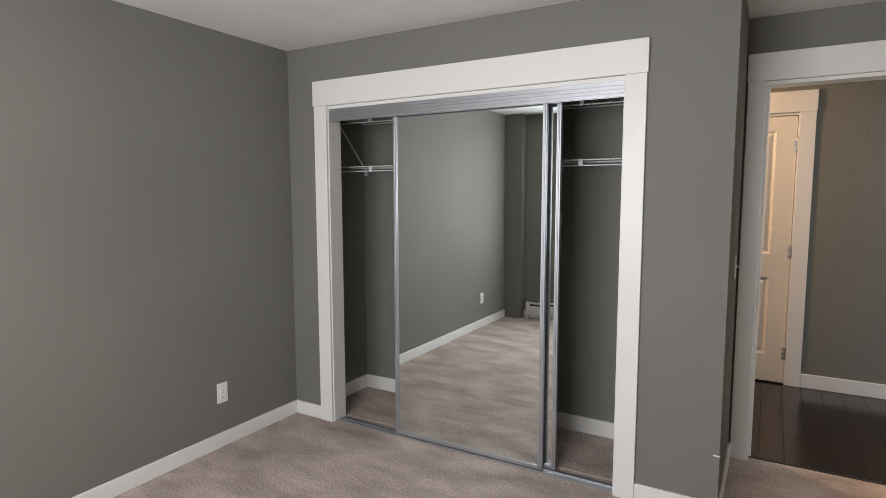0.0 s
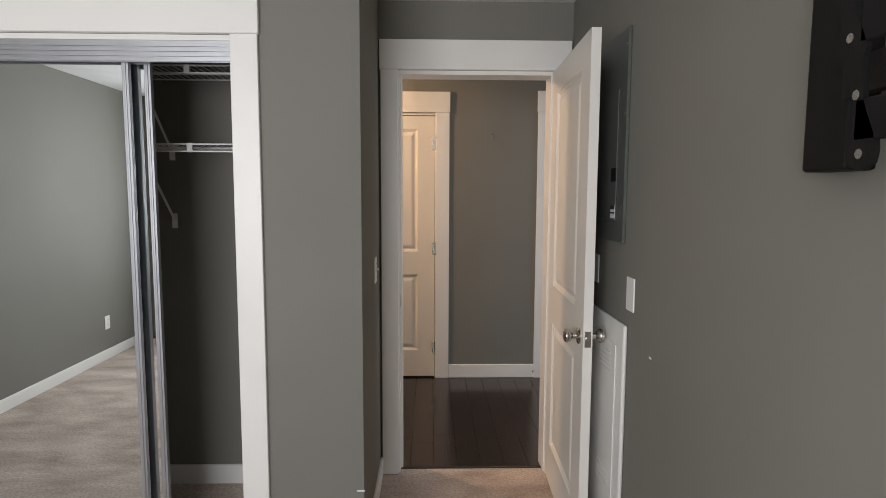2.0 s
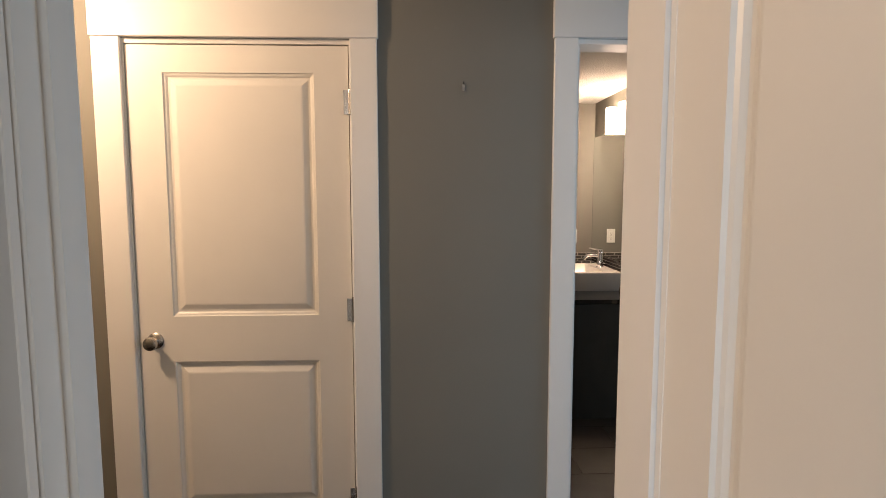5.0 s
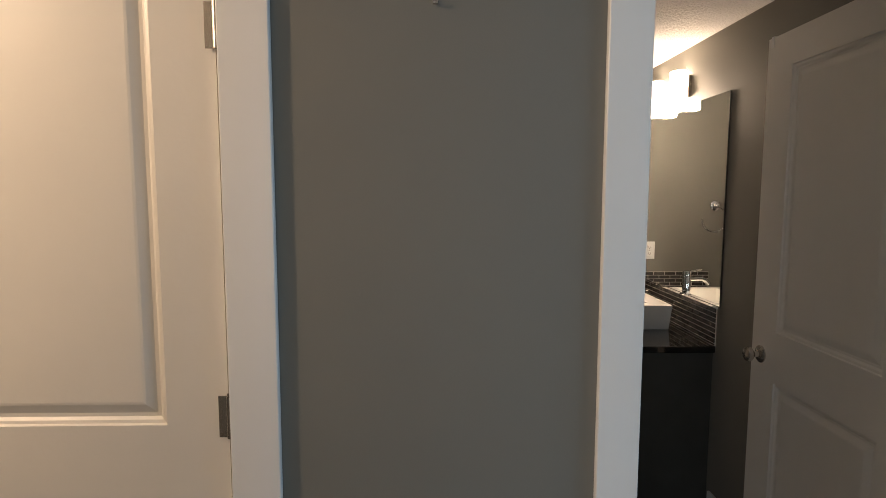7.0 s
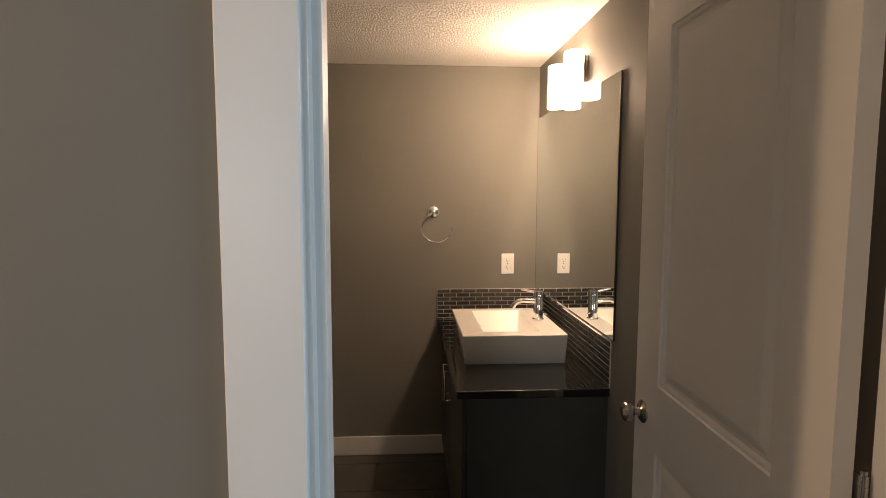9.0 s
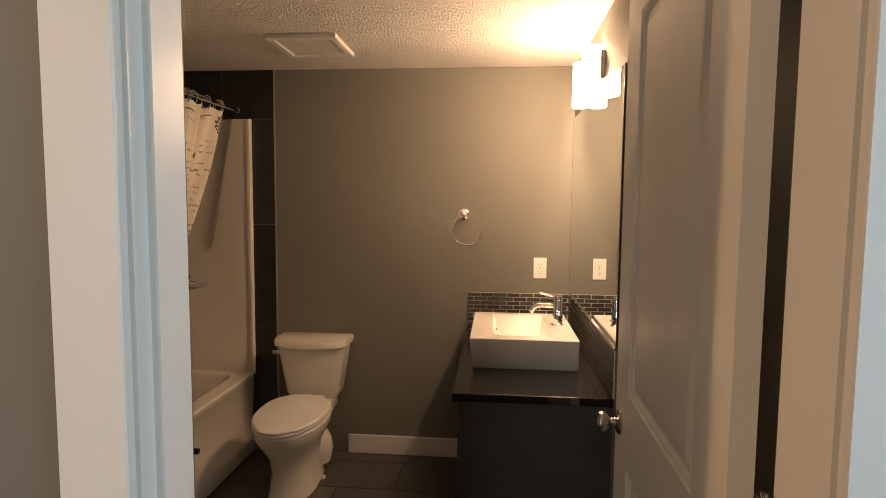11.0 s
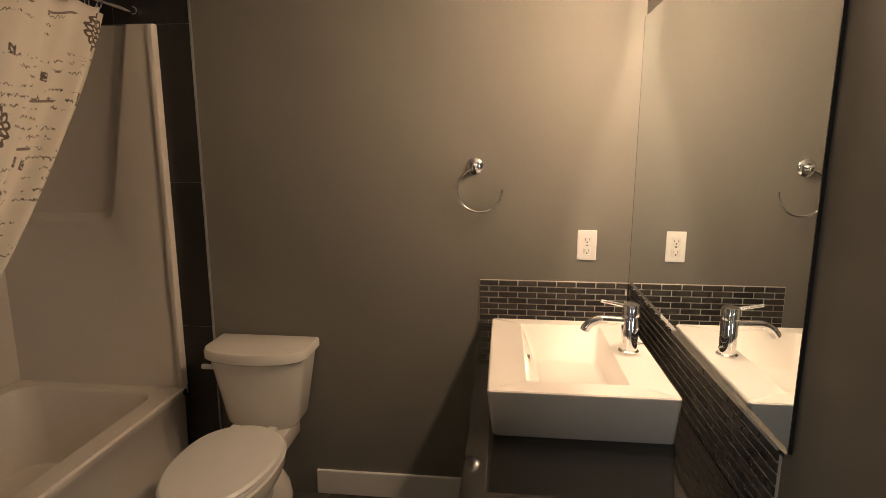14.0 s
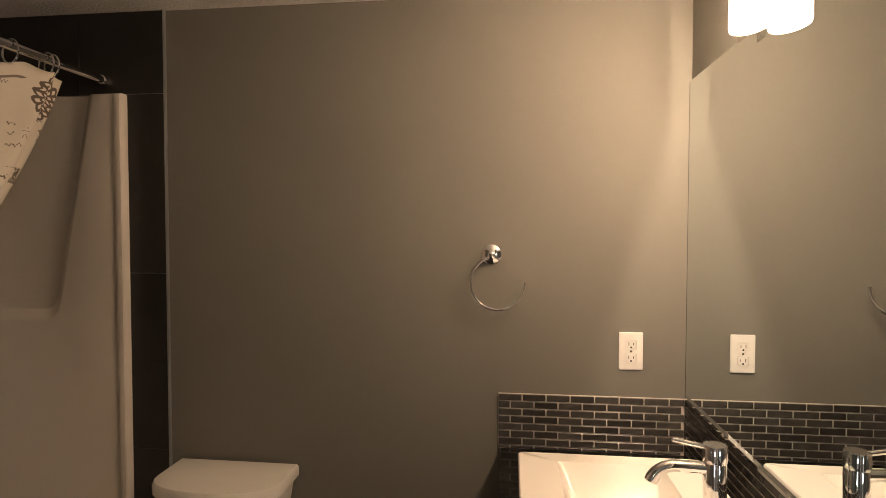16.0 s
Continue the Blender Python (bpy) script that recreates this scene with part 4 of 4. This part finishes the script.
# bathtub with its moulded surround
TX = -0.195
tub = thing("bathtub", (0.5 * (TL + TX), 1.85, 0), "cream acrylic bathtub with a plain apron", "bathtub")
y0, y1, rz = PY + 0.002, BB - 0.012, 0.478
bm = bmesh.new()
r0 = rounded(TL + 0.002, TX - 0.012, y0, y1, 0.006, 0.001)
loft(bm, [r0, rounded(TL + 0.002, TX - 0.012, y0, y1, 0.006, 0.10), rounded(TL + 0.002, TX - 0.024, y0, y1, 0.006, 0.115), rounded(TL + 0.002, TX - 0.016, y0, y1, 0.006, rz - 0.05), rounded(TL + 0.002, TX, y0, y1, 0.006, rz - 0.03), rounded(TL + 0.002, TX, y0, y1, 0.006, rz - 0.008), rounded(TL + 0.002, TX - 0.008, y0 + 0.002, y1 - 0.002, 0.006, rz),
          rounded(TL + 0.075, TX - 0.085, y0 + 0.10, y1 - 0.085, 0.09, rz), rounded(TL + 0.085, TX - 0.095, y0 + 0.11, y1 - 0.095, 0.09, rz - 0.012), rounded(TL + 0.13, TX - 0.14, y0 + 0.2, y1 - 0.14, 0.10, rz - 0.32), rounded(TL + 0.17, TX - 0.18, y0 + 0.26, y1 - 0.2, 0.10, rz - 0.345)], True, True)
part("shell", bm, ACRYLIC, tub, smooth=True)
part("overflow_hole", lathe(bmesh.new(), [(0.014, 0), (0.014, 0.002)], Matrix.Translation((TX + 0.0005, y1 - 0.03, rz - 0.02)) @ Matrix.Rotation(radians(90), 4, "Y"), 14), DARK, tub, "small dark hole in the rim")
sur = thing("tub_surround", (0.5 * (TL + TX), BB, rz), "cream moulded acrylic tub surround with shelves", "tub surround")
yf = BB - 0.012
yp = BB - 0.048
part("back_sheet", box(TL + 0.03, TX - 0.002, yf - 0.008, yf, rz + 0.001, 1.944), ACRYLIC, sur)


def raised_rim(y, d, grow):
    """Outline of the raised part round the sunken field, which leans inward towards its foot."""
    foot = [(-0.425 - d, 1.250 + d * 0.4), (-0.437 - d, 1.212 + d * 0.7), (-0.462 - d, 1.190 + d * 0.9), (-0.490 - d, 1.184 + d)]
    line = [(TX - grow, rz + 0.001), (TX - grow, 1.945 - grow), (-0.297 - d, 1.945 - grow)] + foot + [(TL + 0.03, 1.182 + d), (TL + 0.03, rz + 0.001)]
    return [(x, y, z) for x, z in line]


rim = loft(bmesh.new(), [raised_rim(yf - 0.0082, 0.034, 0.0), raised_rim(yp + 0.007, 0.008, 0.0), raised_rim(yp + 0.002, 0.002, 0.002), raised_rim(yp, -0.005, 0.006)])
part("end_panel", rim, ACRYLIC, sur, smooth=True)
part("side_panel", box(TL + 0.001, TL + 0.03, y0, yf, rz + 0.001, 1.945, 0.006, 3), ACRYLIC, sur, smooth=True)
part("edge_bead", boxes((TX - 0.022, TX + 0.001, yp - 0.007, yp - 0.0003, rz + 0.001, 1.940), bevel=0.0035), ACRYLIC, sur, smooth=True)
part("near_panel", box(TL + 0.03, TX, y0, y0 + 0.016, rz + 0.001, 1.945, 0.005, 2), ACRYLIC, sur, smooth=True)

rod = thing("shower_rod", (-0.268, 1.84, 1.993), "chrome shower curtain rod across the tub", "curtain rod")
part("rod", tube(bmesh.new(), [(-0.268, PY + 0.001, 1.993), (-0.268, BB - 0.011, 1.993)], 0.0125, 16), CHROME, rod, smooth=True)
for y, s in ((BB - 0.0105, 1), (PY + 0.001, -1)):
    part("flange", lathe(bmesh.new(), [(0.021, 0), (0.021, 0.004), (0.018, 0.012), (0.015, 0.03)], Matrix.Translation((-0.268, y, 1.993)) @ Matrix.Rotation(radians(90 * s), 4, "X"), 20), CHROME, rod, smooth=True)


def edge_y(z):
    s = 1.962 - z
    return max(2.345 - 0.42 * s - 0.28 * s * s, 1.42)


def curtain():
    bm = bmesh.new()
    uvl = bm.loops.layers.uv.new("cloth")
    nu, nv = 150, 70
    top, bot = 1.962, 0.36
    grid, coord = [], {}
    for j in range(nv + 1):
        z = top + (bot - top) * j / nv
        e = edge_y(z)
        row = []
        for i in range(nu + 1):
            s = i / nu
            y = PY + 0.03 + (e - PY - 0.03) * s
            fall = j / nv
            amp = 0.024 + 0.016 * fall
            ph = 2 * math.pi * (6.0 * s + 0.25 * math.sin(5 * s)) + 0.7 * fall
            x = -0.268 + amp * math.sin(ph) + 0.008 * math.sin(2.3 * ph + 4 * fall) + 0.012 * math.sin(9 * fall + 7 * s) * fall
            v = bm.verts.new((x, y, z - 0.014 * math.sin(ph * 1.0) ** 2 * (1 - fall) ** 6))
            coord[v] = (1.30 * s * (1.0 - 0.1 * fall), z)
            row.append(v)
        grid.append(row)
    for a, b in zip(grid, grid[1:]):
        for i in range(nu):
            bm.faces.new((a[i], a[i + 1], b[i + 1], b[i]))
    for f in bm.faces:
        for lp in f.loops:
            lp[uvl].uv = coord[lp.vert]
    return bm


drape = thing("shower_curtain", (-0.268, 1.7, 0.36), "cream shower curtain printed with script and lace medallions, swept aside", "shower curtain")
cl = part("cloth", curtain(), CURTAIN, drape, smooth=True)
sol = cl.modifiers.new("thickness", "SOLIDIFY")
sol.thickness = 0.0015
for y in (1.22, 1.36, 1.49, 1.62, 1.75, 1.88, 1.96, 2.02, 2.15, 2.27, 2.29):
    pts = [(-0.268 + 0.024 * math.cos(a), y + 0.004 * math.sin(a), 1.978 + 0.034 * math.sin(a)) for a in [math.tau * i / 20 for i in range(21)]]
    part("ring", tube(bmesh.new(), pts, 0.0028, 6, False), CHROME, drape, "clear curtain ring", True)

single("toilet_roll_post", boxes((PX + 0.0005, PX + 0.008, 1.085, 1.115, 0.625, 0.655), (PX + 0.008, PX + 0.045, 1.092, 1.108, 0.632, 0.648), bevel=0.002), BLACK, "dark metal paper holder post on the partition", "paper holder")

# ---- pieces: planks, tiles, mosaic ----
PIECES = {}


def piece(name, parent, mat, x, y, z, sx, sy, sz, bevel=0.001):
    """A small slab by its low corner and size; alike slabs share one mesh."""
    key = (name, mat.name, round(sx, 4), round(sy, 4), round(sz, 4))
    if key not in PIECES:
        me = bpy.data.meshes.new(name)
        bm = box(0, sx, 0, sy, 0, sz, bevel, 1)
        bmesh.ops.recalc_face_normals(bm, faces=bm.faces)
        bm.to_mesh(me)
        bm.free()
        me.materials.append(mat)
        PIECES[key] = me
    ob = new(name, PIECES[key])
    ob.parent = parent
    ob.location = Vector((x, y, z)) - ORIGIN[parent]
    return ob


hall_floor = structure("floor_hall", box(-2.8, 2.5, DY + 0.045, 0.02, -0.12, -0.010), GROUT_DARK, "dark espresso laminate plank floor", "floor")
random.seed(4)
pw, x = 0.127, -1.9
while x < 1.9:
    y = DY + 0.046
    first = random.uniform(0.2, 1.2)
    while y < 0.019:
        ln = min(first, 0.019 - y)
        piece("plank", hall_floor, PLANK, x, y, -0.010, pw - 0.0012, ln - 0.0012, 0.010, 0.0012)
        y += ln
        first = 1.2
    x += pw

bath_floor = structure("floor_bathroom", box(TL, BX, 0.0201, BB, -0.12, -0.0105), GROUT_DARK, "dark grey rectangular tile floor with pale joints", "floor")
y, r = 0.0215, 0
while y < BB - 0.02:
    h = min(0.30, BB - y)
    x = -0.19 - 0.3 * (r % 2)
    while x < BX - 0.02:
        a, b = max(x, -0.19), min(x + 0.60, BX)
        if b - a > 0.03:
            piece("tile", bath_floor, FTILE, a + 0.002, y, -0.0105, b - a - 0.004, h - 0.004, 0.0105)
        x += 0.60
    y += 0.30
    r += 1

tiles = thing("wall_tiles", (-0.5, BB, 0), "large black wall tiles with thin pale joints around the tub", "wall tile", kind="structure")
part("bed", boxes((TL, -0.066, BB - 0.006, BB - 0.0005, 0.001, ZT - 0.001)), GROUT, tiles, "pale grout")
part("edge_trim", box(-0.066, -0.061, BB - 0.0125, BB - 0.0005, 0.001, ZT - 0.001), ALU, tiles, "thin metal tile edge")
zs = [0.0, 0.137, 0.741, 1.345, 1.949, ZT - 0.001]
for z0, z1 in zip(zs, zs[1:]):
    for x0, x1 in ((-0.372, -0.066), (-0.678, -0.372), (TL, -0.678)):
        piece("tile", tiles, WTILE, x0 + 0.001, BB - 0.0115, z0 + 0.001, x1 - x0 - 0.002, 0.0105, z1 - z0 - 0.002)


def mosaic_run(name, back, along, length, label):
    """A strip of small brick tiles from the counter up; back: its low corner on the wall."""
    ob = thing(name, back, label, "backsplash", kind="structure")
    bx, by_, bz = back
    h = 0.176
    if along == "x":
        part("grout_bed", box(bx, bx + length, by_ - 0.005, by_ - 0.0005, bz, bz + h), GROUT, ob, "pale grout")
    else:
        part("grout_bed", box(bx - 0.005, bx - 0.0005, by_, by_ + length, bz, bz + h), GROUT, ob, "pale grout")
    bl, bh, g = 0.0745, 0.0235, 0.0042
    for row in range(8):
        z = bz + h - (row + 1) * bh
        zl = max(z, bz)
        s = -bl / 2 * (row % 2)
        while s < length:
            a, b = max(s, 0), min(s + bl, length)
            if b - a > 0.012:
                hh = z + bh - zl - g
                if along == "x":
                    piece("tile", ob, MOSAIC, bx + a + g / 2, by_ - 0.008, zl + g / 2, b - a - g, 0.0075, hh, 0.0008)
                else:
                    piece("tile", ob, MOSAIC, bx - 0.008, by_ + a + g / 2, zl + g / 2, 0.0075, b - a - g, hh, 0.0008)
            s += bl
    return ob


mosaic_run("backsplash_end", (1.053, BB, 0.799), "x", BX - 0.009 - 1.053, "slate grey brick mosaic backsplash with pale grout")
mosaic_run("backsplash_side", (BX, 1.325, 0.799), "y", BB - 1.326, "slate grey brick mosaic strip below the mirror")
